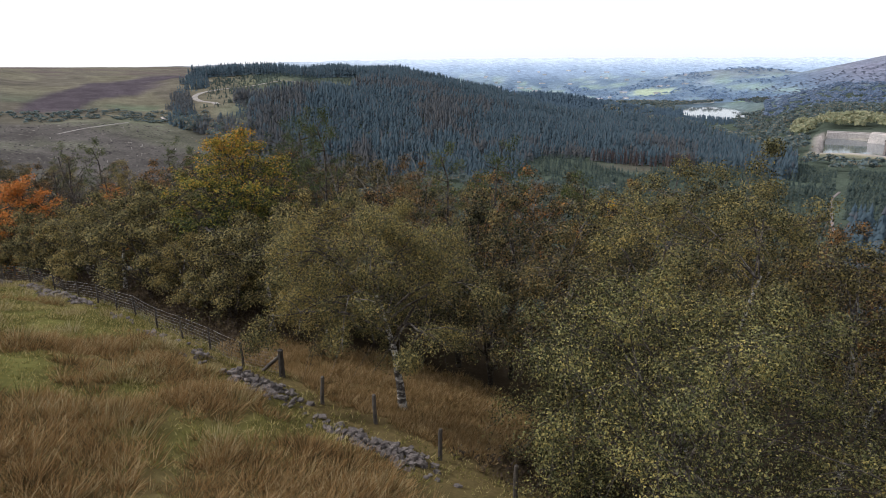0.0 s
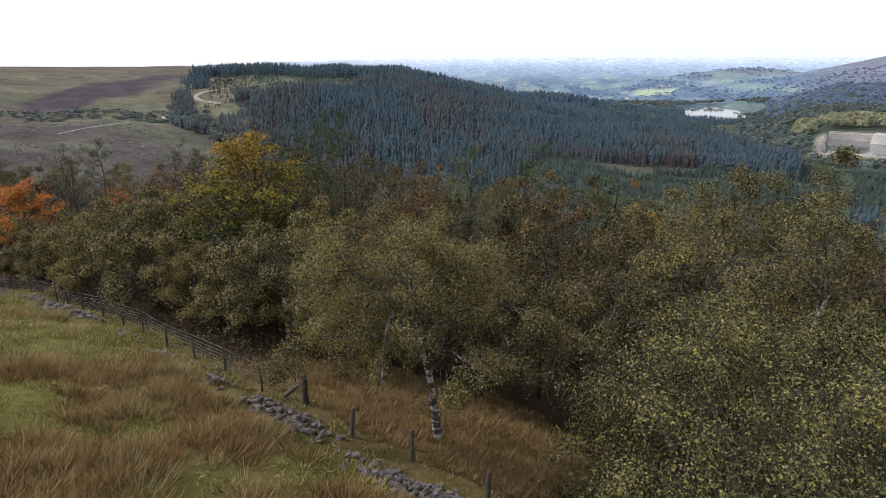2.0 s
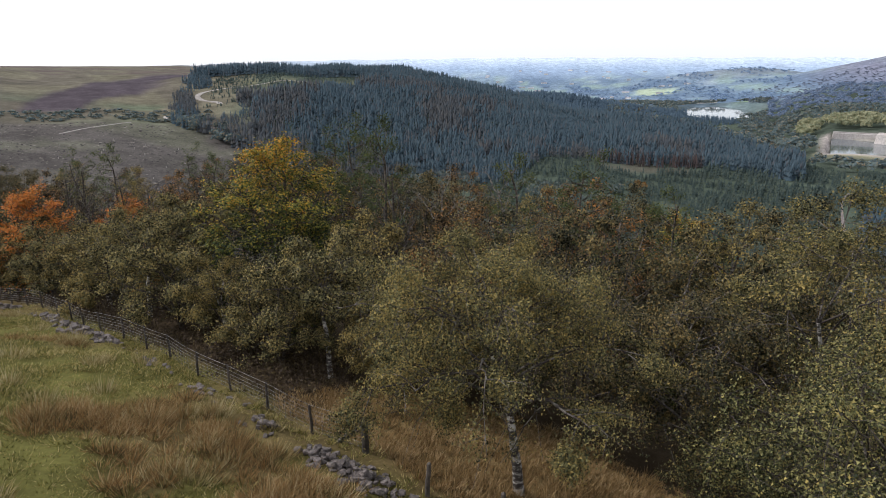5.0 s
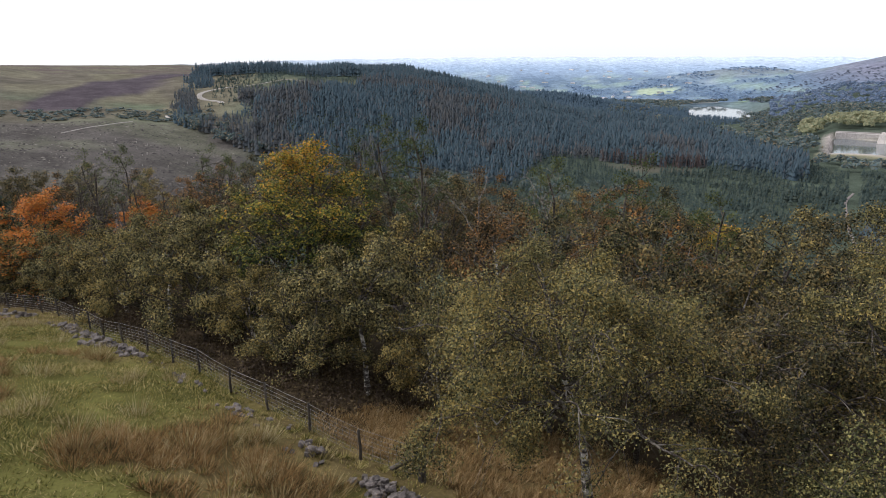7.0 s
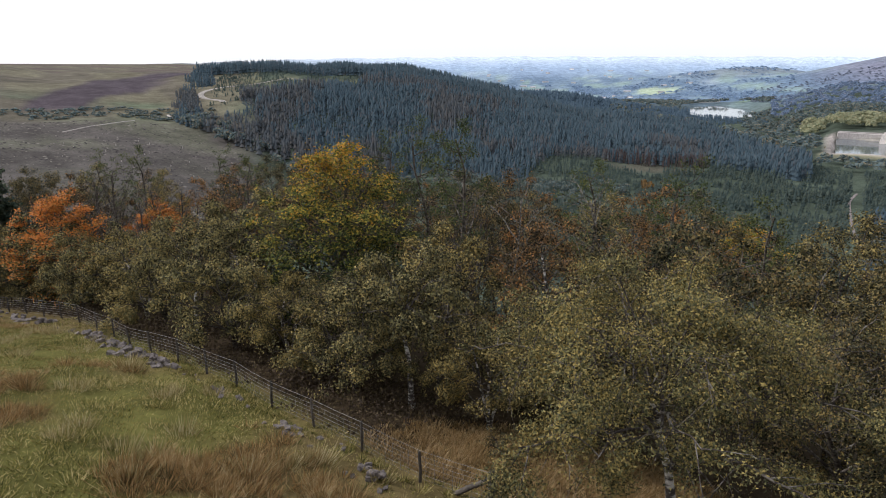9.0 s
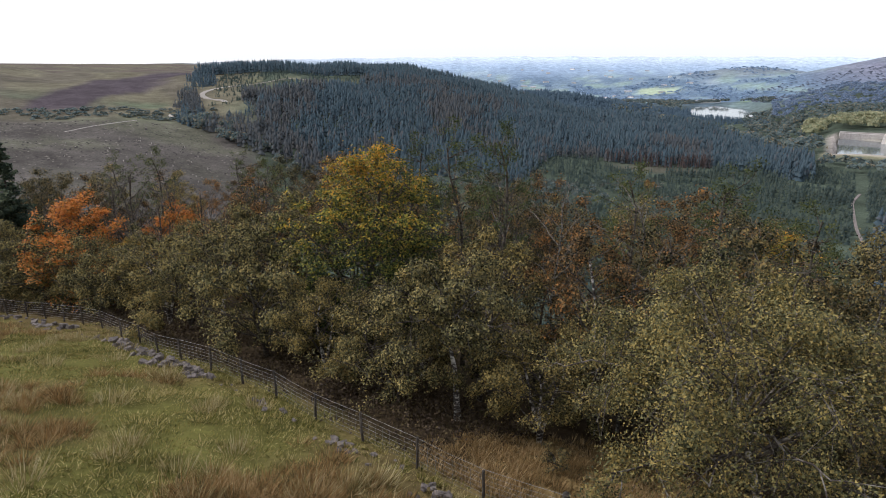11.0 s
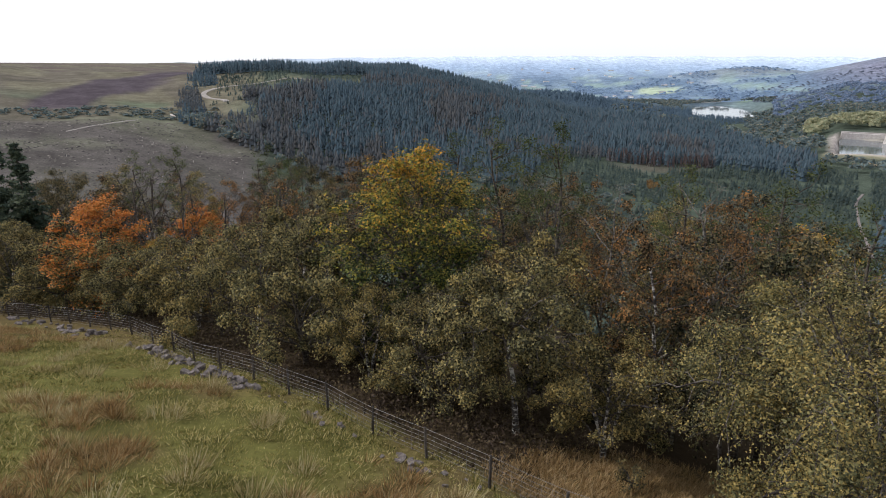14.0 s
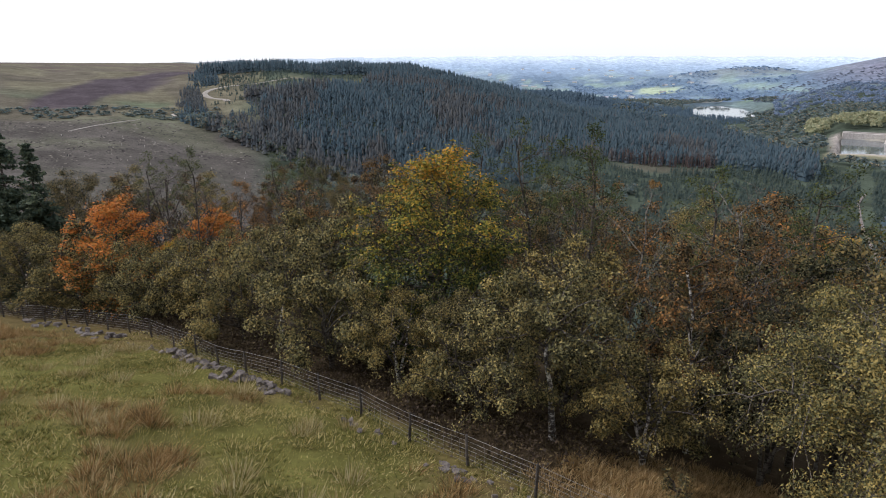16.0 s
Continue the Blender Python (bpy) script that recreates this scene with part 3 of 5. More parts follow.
    stand("bank_spruces", "dark spruces on the near bank of the reservoir", xy, rng.uniform(0.75, 1.1, len(xy)) * np.interp(az, [18.3, 21, 26.5], [17, 11, 6]), CONES, HAZED_RIDGE_SPRUCE, 17, 1.0)
    # broadleaved woods round the reservoirs and on the right-hand slopes
    xy, az, r = scatter(6, 14, 44, 640, 2000, 15.5)
    n = value_noise(xy[:, 0], xy[:, 1], 120, 18)
    keep = (np.hypot((az - 23.1) / 3.5, (r - 1620) / 262) > 1.0) & (np.hypot((az - 24.6) / 1.9, (r - 2020) / 150) > 1)
    keep &= ~((az > 18) & (az < 24.6) & (r > 950) & (r < 1430))
    keep &= np.maximum(np.abs(az - 35.2) / 5.4, np.abs(r - 850) / 118) > 1.0
    keep &= np.maximum(np.abs(az - 32.6) / 3.4, np.abs(r - 725) / 40) > 1.0
    keep &= (r > np.interp(az, [14, 20, 27, 28.4, 44], [940, 850, 690, 640, 640])) & ((n > 0.25) | (az > 26)) & (~((az < 22) & (r > 2000)))
    xy, az, r = xy[keep], az[keep], r[keep]
    pale = (r > 960) & (r < 1120) & (az > 28.8)
    firs = (~pale) & (az > 26.5) & (r > 1350) & (r < 1800)
    rest = ~pale & ~firs & ((r < 1400) | (az < 26.5))
    stand("broadleaf_woods", "mixed woods in early autumn round the reservoirs", xy[rest], rng.uniform(8, 14, rest.sum()), LUMPS_MID, HAZED_FAR_LEAF, 6, 1.3)
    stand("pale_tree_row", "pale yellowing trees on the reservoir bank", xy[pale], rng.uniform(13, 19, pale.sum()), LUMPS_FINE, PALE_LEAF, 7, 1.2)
    stand("bank_woods", "dark woods on the reservoir's far bank, tinted blue for haze", xy[firs], rng.uniform(7, 12, firs.sum()), LUMPS_MID, HAZED_HILL_LEAF, 16, 1.3)
    # broadleaved trees at the foot of the conifer hill, bushes in the valley and on the moor's edge
    xy, az, r = scatter(12, -22.5, -8, 440, 575, 9)
    keep = (r > np.interp(az, [-24, -19, -15, -8], [560, 490, 440, 425]) + 12) & (r < np.interp(az, [-24, -19, -15, -8], [600, 545, 480, 455]))
    xy = xy[keep]
    stand("hill_foot_trees", "brownish broadleaved trees at the foot of the conifer hill", xy, rng.uniform(5, 11, len(xy)), LUMPS_FINE, HAZED_FAR_LEAF, 12, 1.2)
    xy, az, r = scatter(8, -14, 16, 330, 460, 8)
    keep = value_noise(xy[:, 0], xy[:, 1], 35, 19) > 0.42
    xy = xy[keep]
    stand("valley_scrub", "bushes and small trees along the valley bottom", xy, rng.uniform(3, 7, len(xy)), LUMPS_FINE, HAZED_FAR_LEAF, 8, 1.3)
    xy, az, r = scatter(9, -42, -20, 575, 625, 5)
    keep = value_noise(xy[:, 0], xy[:, 1], 30, 20) > 0.35
    xy = xy[keep]
    stand("moor_edge_scrub", "low brown scrub along the moor wall", xy, rng.uniform(1.0, 3.5, len(xy)), LUMPS, HAZED_FAR_LEAF, 9, 2.0)
    # two single patches of autumn colour in the valley
    for seed, a, q, n, h in ((31, 16.9, 455, 3, 9.5), (32, 33.9, 300, 5, 12.0)):
        xy = np.array([polar(a + rng.uniform(-0.35, 0.35), q + rng.uniform(-7, 7)) for _ in range(n)])
        stand("autumn_trees", "few rusty orange trees among young spruces", xy, rng.uniform(0.75, 1.0, n) * h, LUMPS_FINE, RUSTY_FAR, seed, 0.85)
    # low country hedges and copses, woods on the heath hill
    xy, az, r = scatter(10, -3, 28, 2250, 4100, 32)
    keep = (value_noise(xy[:, 0] * 1.2, xy[:, 1] * 0.35, 90, 8) < 0.50) & (r < 3500)
    xy = xy[keep]
    stand("plain_copses", "copses and hedges of the low country, tinted blue for haze", xy, rng.uniform(5, 10, len(xy)), LUMPS, HAZED_PLAIN_LEAF, 10, 1.9)
    xy, az, r = scatter(13, 25, 40, 1760, 2560, 19)
    keep = (value_noise(xy[:, 0], xy[:, 1], 130, 46) > 0.35)
    xy = xy[keep]
    stand("heath_hill_woods", "woods on the slope of the heath hill, tinted blue for haze", xy, rng.uniform(3, 6, len(xy)), LUMPS_MID, HAZED_HEATH_LEAF, 13, 2.0)


far_woods()


def water_sheet(name, label, a0, a1, r0, r1, z):
    v = [(r * math.sin(radians(a)), r * math.cos(radians(a)), z) for r in (r0, r1) for a in np.linspace(a0, a1, 9)]
    f = [(i, i + 9, i + 10, i + 1) for i in range(8)]
    tagged(new(name, raw_mesh(name, v, [q[::-1] for q in f], WATER)), label, "water", kind="structure")


water_sheet("water_lower", "bright still reservoir reflecting a white sky", 18.5, 27.6, 1230, 1900, -116.5)
water_sheet("water_upper", "low drawn-down reservoir between pale stone banks", 31.0, 41, 745, 950, -89.0)


def ribbon(name, label, pts, width, mat, lift=0.4, category="track"):
    """A track laid on the ground along a line of places."""
    p = np.array(pts, float)
    s = np.concatenate([[0], np.cumsum(np.hypot(*np.diff(p, axis=0).T))])
    q = np.linspace(0, s[-1], max(8, int(s[-1] / 4)))
    c = np.stack([np.interp(q, s, p[:, 0]), np.interp(q, s, p[:, 1])], 1)
    for _ in range(6):
        c[1:-1] = (c[:-2] + 2 * c[1:-1] + c[2:]) / 4
    d = unit(np.gradient(c, axis=0))
    nrm = np.stack([-d[:, 1], d[:, 0]], 1)
    v = []
    for k in (-0.5, 0.5):
        e = c + nrm * width * k
        v.append(np.column_stack([e, land(c[:, 0], c[:, 1]) + lift]))
    for k in (-0.5, 0.5):
        e = c + nrm * (width + 1.0) * k
        v.append(np.column_stack([e, land(c[:, 0], c[:, 1]) - 0.8]))
    n = len(c)
    f = []
    for i in range(n - 1):
        f += [(i, i + 1, n + i + 1, n + i), (2 * n + i, 2 * n + i + 1, i + 1, i), (n + i, n + i + 1, 3 * n + i + 1, 3 * n + i)]
    tagged(new(name, raw_mesh(name, np.concatenate(v), f, mat)), label, category, kind="structure")


ribbon("track_1", "pale gravel forest track bending over the hill", [(-150, 760), (-190, 752), (-233, 721), (-244, 707), (-252, 686), (-254, 666), (-251, 652), (-240, 638), (-228, 631), (-218, 622), (-212, 606)], 5.0, GRAVEL)
ribbon("track_2", "pale bend of the track at the wood's corner", [(-242, 556), (-239, 543), (-229, 541), (-217, 547)], 4.0, GRAVEL)
ribbon("track_3", "thin pale path across the felled slope", [(-270, 445), (-262, 465), (-253, 482), (-249, 507)], 0.7, GRAVEL, 0.25)
ribbon("track_4", "pale track through the valley plantation", [(285, 446), (262, 418), (241, 380), (219, 341), (200, 306), (190, 285)], 1.5, STONE, 0.25)


def felled_slope():
    """Brash, stumps and pale logs left on the felled hillside."""
    rng = np.random.default_rng(61)
    xy, az, r = scatter(14, -42, -15, 250, 560, 3.6)
    keep = r < np.interp(az, [-42, -24, -19, -15], [560, 560, 500, 430])
    xy = xy[keep]
    n = len(xy)
    a = rng.normal(0.5, 0.5, n)
    ln, wd, ht = rng.uniform(0.8, 3.2, n), rng.uniform(0.25, 0.7, n), rng.uniform(0.15, 0.6, n)
    d, s = np.stack([np.cos(a), np.sin(a)], 1), np.stack([-np.sin(a), np.cos(a)], 1)
    z = land(xy[:, 0], xy[:, 1])
    v = np.zeros((n, 5, 3))
    for k, (i, j) in enumerate(((-1, -1), (1, -1), (1, 1), (-1, 1))):
        v[:, k, :2] = xy + d * (ln * i / 2)[:, None] + s * (wd * j)[:, None]
        v[:, k, 2] = z - 0.25
    v[:, 4, :2], v[:, 4, 2] = xy + d * rng.uniform(-0.4, 0.4, (n, 1)), z + ht
    i = np.arange(n)[:, None] * 5
    tri = np.concatenate([i + [0, 1, 4], i + [1, 2, 4], i + [2, 3, 4], i + [3, 0, 4]])
    mat = leaf_material("felling_brash", [(0.0, (0.030, 0.028, 0.028)), (0.5, (0.075, 0.066, 0.062)), (0.85, (0.13, 0.115, 0.10)), (1.0, (0.19, 0.17, 0.15))], 0.0, 0.0, 0.95, 0.05)
    tagged(new("felling_brash", raw_mesh("felling_brash", v.reshape(-1, 3), tri, mat)), "grey-brown brash and stumps on the felled slope", "brash", kind="stuff")
    tub = Tubes()
    xy, az, r = scatter(15, -32, -15, 300, 520, 19)
    keep = r < np.interp(az, [-42, -24, -19, -15], [560, 540, 490, 420])
    for x, y in xy[keep]:
        z0, a = land1(x, y), rng.uniform(0, 3.14)
        tub.add([(x, y, z0 - 0.3), (x + 0.2 * math.cos(a), y, z0 + rng.uniform(0.4, 1.5))], [0.26, 0.2], 5)
    tagged(new("pale_snags", tub.mesh("pale_snags", GRAVEL)), "pale broken stems left standing on the felled slope", "snags", kind="stuff")
    # bare red-brown stems along the cut edge of the forest
    tub = Tubes()
    for k in range(260):
        a_, q = radians(rng.uniform(13.2, 21.8)), rng.uniform(546, 562)
        x, y = q * math.sin(a_), q * math.cos(a_)
        z0 = land1(x, y)
        tub.add([(x, y, z0 - 0.3), (x, y, z0 + rng.uniform(6, 11))], [0.3, 0.14], 4)
    tagged(new("forest_edge_stems", tub.mesh("forest_edge_stems", EDGE_STEM)), "bare reddish pine stems along the cut edge", "stems", kind="stuff")


felled_slope()


def box_mesh(name, w, d, h, mat, top=1.0):
    bm = bmesh.new()
    bmesh.ops.create_cube(bm, size=1.0)
    for v in bm.verts:
        k = top if v.co.z > 0 else 1.0
        v.co = Vector((v.co.x * w * k, v.co.y * d * k, (v.co.z + 0.5) * h))
    bmesh.ops.bevel(bm, geom=bm.edges[:], offset=min(w, d, h) * 0.03, segments=1, affect="EDGES")
    me = bpy.data.meshes.new(name)
    bm.to_mesh(me)
    bm.free()
    me.materials.append(mat)
    return me


def roof_mesh(w, d, h):
    v = [(-w / 2, -d / 2, 0), (w / 2, -d / 2, 0), (w / 2, d / 2, 0), (-w / 2, d / 2, 0), (-w / 2, 0, h), (w / 2, 0, h)]
    return raw_mesh("roof", v, [(0, 1, 5, 4), (2, 3, 4, 5), (1, 2, 5), (3, 0, 4), (3, 2, 1, 0)], HOUSE_ROOF)


def far_buildings():
    # draw-off tower standing in the emptied reservoir
    x, y = polar(35.0, 812)
    tower = tagged(new("valve_tower"), "slim dark stone tower in the drawn-down reservoir", "tower")
    tower.matrix_basis = pose(x, y, -90.0)
    child("shaft", box_mesh("shaft", 3.2, 3.2, 15, STONE, 0.9), tower)
    child("cap", box_mesh("cap", 4.2, 4.2, 2.0, STONE, 0.7), tower).matrix_basis = pose(0, 0, 15)
    # sloping masonry wall of the reservoir's head, and its coping
    for k, (a0, q0, a1, q1) in enumerate(((33.9, 925, 39, 900), (31.0, 952, 33.9, 955))):
        p, q = Vector((*polar(a0, q0), -90.5)), Vector((*polar(a1, q1), -90.5))
        wall = tagged(new("reservoir_wall"), "pale stone-faced reservoir bank", "wall", "reservoir banks")
        wall.matrix_basis = Matrix.Translation((p + q) / 2) @ pose(0, 0, 0, 0, 0, math.degrees(math.atan2(q.y - p.y, q.x - p.x)))
        child("facing", box_mesh("facing", (q - p).length, 16, 13 if k == 0 else 9, MASONRY, 0.96), wall)
        child("coping", box_mesh("coping", (q - p).length * 0.97, 6, 1.0, MASONRY), wall).matrix_basis = pose(0, 0, 13 if k == 0 else 9)
    # buildings beyond the lower reservoir, and pale roofs of the low country
    rng = np.random.default_rng(71)
    spots = [(20.6, 1935, 26), (21.3, 1960, 60), (22.4, 1950, 22), (19.8, 1980, 20)]
    for k in range(46):
        spots.append((rng.uniform(3, 21), rng.uniform(2400, 4300), rng.uniform(10, 34)))
    for a, q, w in spots:
        x, y = polar(a, q)
        h = rng.uniform(3, 6)
        house = tagged(new("far_building"), "small pale building in the low country", "building", "far buildings")
        house.matrix_basis = pose(x, y, land1(x, y) - 1.5, 0, 0, rng.uniform(-25, 25) - a)
        child("wall", box_mesh("wall", w, 12, h + 1.5, HOUSE_WALL), house)
        child("roof", roof_mesh(w + 1, 13, 3), house).matrix_basis = pose(0, 0, h + 1.5)


far_buildings()


# ---- trees of the near wood ----
def grow(rng, h, r, base, stems=1, inner=0.28, limbs=9, side=6, twigs=4, rise=0.55, droop=0.25, lean=(0, 0), r0=0.13, fork=0.68, low=-0.45):
    """The wood of a tree: trunk tubes, a list of limb tubes, and the twigs along which leaves hang.
    The limbs reach out to a dome of radius r between base * h and h."""
    trunk, limb_list, anchor, poles = Tubes(), [], [], []
    for s in range(stems):
        top = np.array([lean[0] * 0.8, lean[1] * 0.8, h * fork])
        if stems > 1:
            a = s * 6.283 / stems + rng.uniform(-0.4, 0.4)
            top[:2] += 0.38 * r * np.array([math.cos(a), math.sin(a)])
        t = np.linspace(0, 1, 10)
        pts = np.outer(t ** 1.2, top)
        pts[:, 2] = t * top[2]
        pts[:, :2] += np.cumsum(rng.normal(size=(10, 2)) * 0.016 * h, axis=0) * t[:, None]
        rad = r0 * (1 - 0.72 * t) * (1.0 if stems == 1 else 0.72) + 0.01
        rad[0] *= 1.35
        pts[0, 2] = -0.35
        trunk.add(pts, rad, 7)
        poles.append((t, pts, rad))
    mid, rz = (base * h + h) / 2, (h - base * h) / 2
    for k in range(limbs):
        tub = Tubes()
        t, pts, rad = poles[k % stems]
        cz = 1 - (k + 0.5) / limbs * (1 - low) + rng.uniform(-0.06, 0.06)
        az = k * 2.39996 + rng.uniform(-0.35, 0.35)
        wide = math.sqrt(max(0.02, 1 - cz * cz)) if cz > 0 else 1.0 - 0.25 * cz * cz
        reach = rng.uniform(0.78, 1.06)
        goal = np.array([lean[0] + r * wide * math.cos(az) * reach, lean[1] + r * wide * math.sin(az) * reach, mid + rz * cz * reach])
        away = math.hypot(goal[0] - lean[0], goal[1] - lean[1])
        q = np.clip((goal[2] - rise * away) / (h * fork), 0.22 + 0.3 * rng.random() * (cz > 0), 0.98)
        p0 = np.array([np.interp(q, t, pts[:, c]) for c in range(3)])
        span = goal - p0
        length = float(np.linalg.norm(span))
        d = span / length
        u = np.linspace(0, 1, 8)
        lp = p0 + np.outer(u, span)
        lp[:, 2] += droop * 0.9 * away * 4 * u * (1 - u) * 0.45
        lp += np.cumsum(rng.normal(size=(8, 3)) * 0.028 * length, axis=0) * (u * (1.2 - u))[:, None] * 2
        lr = max(0.018, np.interp(q, t, rad) * 0.55)
        tub.add(lp, lr * (1 - 0.85 * u) + 0.006, 5)
        for j in range(side):
            w = inner + (1 - inner) * (j + rng.uniform(0.2, 1.0)) / side
            b0 = np.array([np.interp(w, u, lp[:, c]) for c in range(3)])
            bd = unit(d * 0.6 + unit(rng.normal(size=3)) * np.array([1, 1, 0.8]))
            bl = r * rng.uniform(0.22, 0.42) * (1.15 - 0.4 * w)
            uu = np.linspace(0, 1, 5)
            bp = b0 + np.outer(uu * bl, bd)
            bp[:, 2] -= droop * 1.3 * bl * uu ** 2
            bp += np.cumsum(rng.normal(size=(5, 3)) * 0.05 * bl, axis=0) * uu[:, None]
            tub.add(bp, lr * 0.3 * (1 - 0.8 * uu) + 0.004, 3)
            for g in range(twigs):
                w2 = 0.2 + 0.8 * (g + rng.random()) / twigs
                t0 = np.array([np.interp(w2, uu, bp[:, c]) for c in range(3)])
                td = unit(bd * 0.5 + rng.normal(size=3) * np.array([0.7, 0.7, 0.6]))
                tl = bl * rng.uniform(0.4, 0.8)
                tp = np.array([t0, t0 + td * tl * 0.5, t0 + td * tl + np.array([0, 0, -droop * tl])])
                tub.add(tp[[0, 2]], [0.008, 0.003], 3)
                anchor.append(tp)
        limb_list.append(tub)
    return trunk, limb_list, np.array(anchor)


def leaf_places(rng, anchor, count, spread, twigs, layer=0.72):
    """Places for leaves, bunched in clumps round the ends of the branches, and the way each leaf faces: out of its clump."""
    groups = anchor.reshape(-1, twigs, 3, 3)
    core = groups[:, :, 1:].mean(axis=(1, 2))
    mid = core.mean(axis=0)
    outer = np.linalg.norm((core - mid) / (core.std(axis=0) + 1e-6), axis=1)
    wgt = rng.gamma(2.2, 1.0, len(core)) * (0.25 + outer)
    pick = rng.choice(len(core), count, p=wgt / wgt.sum())
    size = spread * 1.95 * rng.uniform(0.7, 1.3, len(core))[pick][:, None]
    off = unit(rng.normal(size=(count, 3))) * rng.uniform(0.25, 1.35, (count, 1)) ** 0.8
    bunch = core[pick] + off * size * np.array([1.0, 1.0, layer])
    a = groups[pick, rng.integers(0, twigs, count)]
    t = rng.uniform(0, 1, count)[:, None]
    along = a[:, 0] + (a[:, 2] - a[:, 0]) * t + rng.normal(size=(count, 3)) * spread * 0.5
    p = np.where(rng.random((count, 1)) < 0.60, bunch, along)
    return p, unit(p - core[pick]) * 0.9 + unit(p - mid) * 0.5


def make_tree(name, label, category, seed, h, r, base, leaves, size, leaf_mat, bark, limb_bark, spread=0.16, flat=0.25, group="trees of the wood", layer=0.72, **kw):
    """A whole tree at the origin: trunk, each limb with its twigs, crown of leaves."""
    rng = np.random.default_rng(seed)
    tree = new(name)
    trunk, limb_list, anchor = grow(rng, h, r, base, **kw)
    child("trunk", trunk.mesh("trunk", bark), tree)
    for tub in limb_list:
        child("limb", tub.mesh("limb", limb_bark), tree)
    if leaves:
        child("crown", leaf_mesh("crown", rng, *leaf_places(rng, anchor, leaves, spread, kw["twigs"], layer), size, leaf_mat, flat, 0.3), tree)
    return tagged(tree, label, category, group)


def make_pine(seed, h, r, tufts, per=48):
    """A thin straggling pine: bare pole, short dead boughs, needle tufts at the ends of the upper boughs."""
    rng = np.random.default_rng(seed)
    tree = new("pine_tree")
    trunk, limb_list, anchor = grow(rng, h, r, 0.40, limbs=14, side=3, twigs=2, rise=0.5, droop=-0.1, r0=0.10, fork=0.92)
    child("trunk", trunk.mesh("trunk", BARK_DARK), tree)
    for tub in limb_list:
        child("limb", tub.mesh("limb", BARK_DARK), tree)
    ends = anchor[:, 2]
    ends = ends[np.argsort(ends[:, 2] + rng.normal(size=len(ends)) * 0.16 * h)[-tufts:]]
    p = np.repeat(ends, per, axis=0) + rng.normal(size=(tufts * per, 3)) * np.array([0.15, 0.15, 0.11])
    child("crown", leaf_mesh("crown", rng, p, 0 * p, 0.095, LEAF_PINE, 0.1), tree)
    return tagged(tree, "straggling dark-stemmed pine with sparse needle tufts", "tree", "trees of the wood")


def make_spruce(seed, h, r):
    """A full spruce: pole and drooping boughs clothed in needles."""
    rng = np.random.default_rng(seed)
    tree = new("spruce_tree")
    tub = Tubes()
    tub.add([(0, 0, -0.3), (0, 0, h * 0.5), (0, 0, h)], [0.22, 0.13, 0.02], 8)
    child("trunk", tub.mesh("trunk", BARK_DARK), tree)
    boughs, pts = Tubes(), []
    for k in range(int(h * 13)):
        q = 0.05 + 0.94 * rng.random()
        a, ln = rng.uniform(0, 6.283), r * (1 - q) ** 0.85 * rng.uniform(0.75, 1.1) + 0.15
        u = np.linspace(0, 1, 5)
        bp = np.outer(u * ln, [math.cos(a), math.sin(a), 0])
        bp[:, 2] = q * h - 0.28 * ln * u + 0.12 * ln * u ** 3
        boughs.add(bp, 0.03 * (1 - 0.8 * u) + 0.004, 3)
        m = int(48 * ln) + 8
        t = rng.uniform(0.1, 1.0, m)
        pp = np.stack([np.interp(t, u, bp[:, c]) for c in range(3)], 1)
        pp += rng.normal(size=(m, 3)) * np.array([0.16, 0.16, 0.06]) * (0.6 + 0.4 * ln)
        pts.append(pp)
    child("limb", boughs.mesh("limb", BARK_DARK), tree)
    child("crown", leaf_mesh("crown", rng, np.concatenate(pts), np.zeros(3), 0.36, LEAF_SPRUCE, 0.5, 0.2), tree)
    return tagged(tree, "dense dark green spruce at the wood's edge", "tree", "trees of the wood")


def plant(tree, x, y, turn=0.0, scale=1.0):
    tree.matrix_basis = pose(x, y, land1(x, y), 0, 0, turn) @ Matrix.Scale(scale, 4)
    return tree


def plant_copy(tree, x, y, turn, scale):
    return copy_thing(tree, pose(x, y, land1(x, y), 0, 0, turn) @ Matrix.Diagonal((scale / tree.scale[0], scale / tree.scale[0], scale / tree.scale[0], 1)))


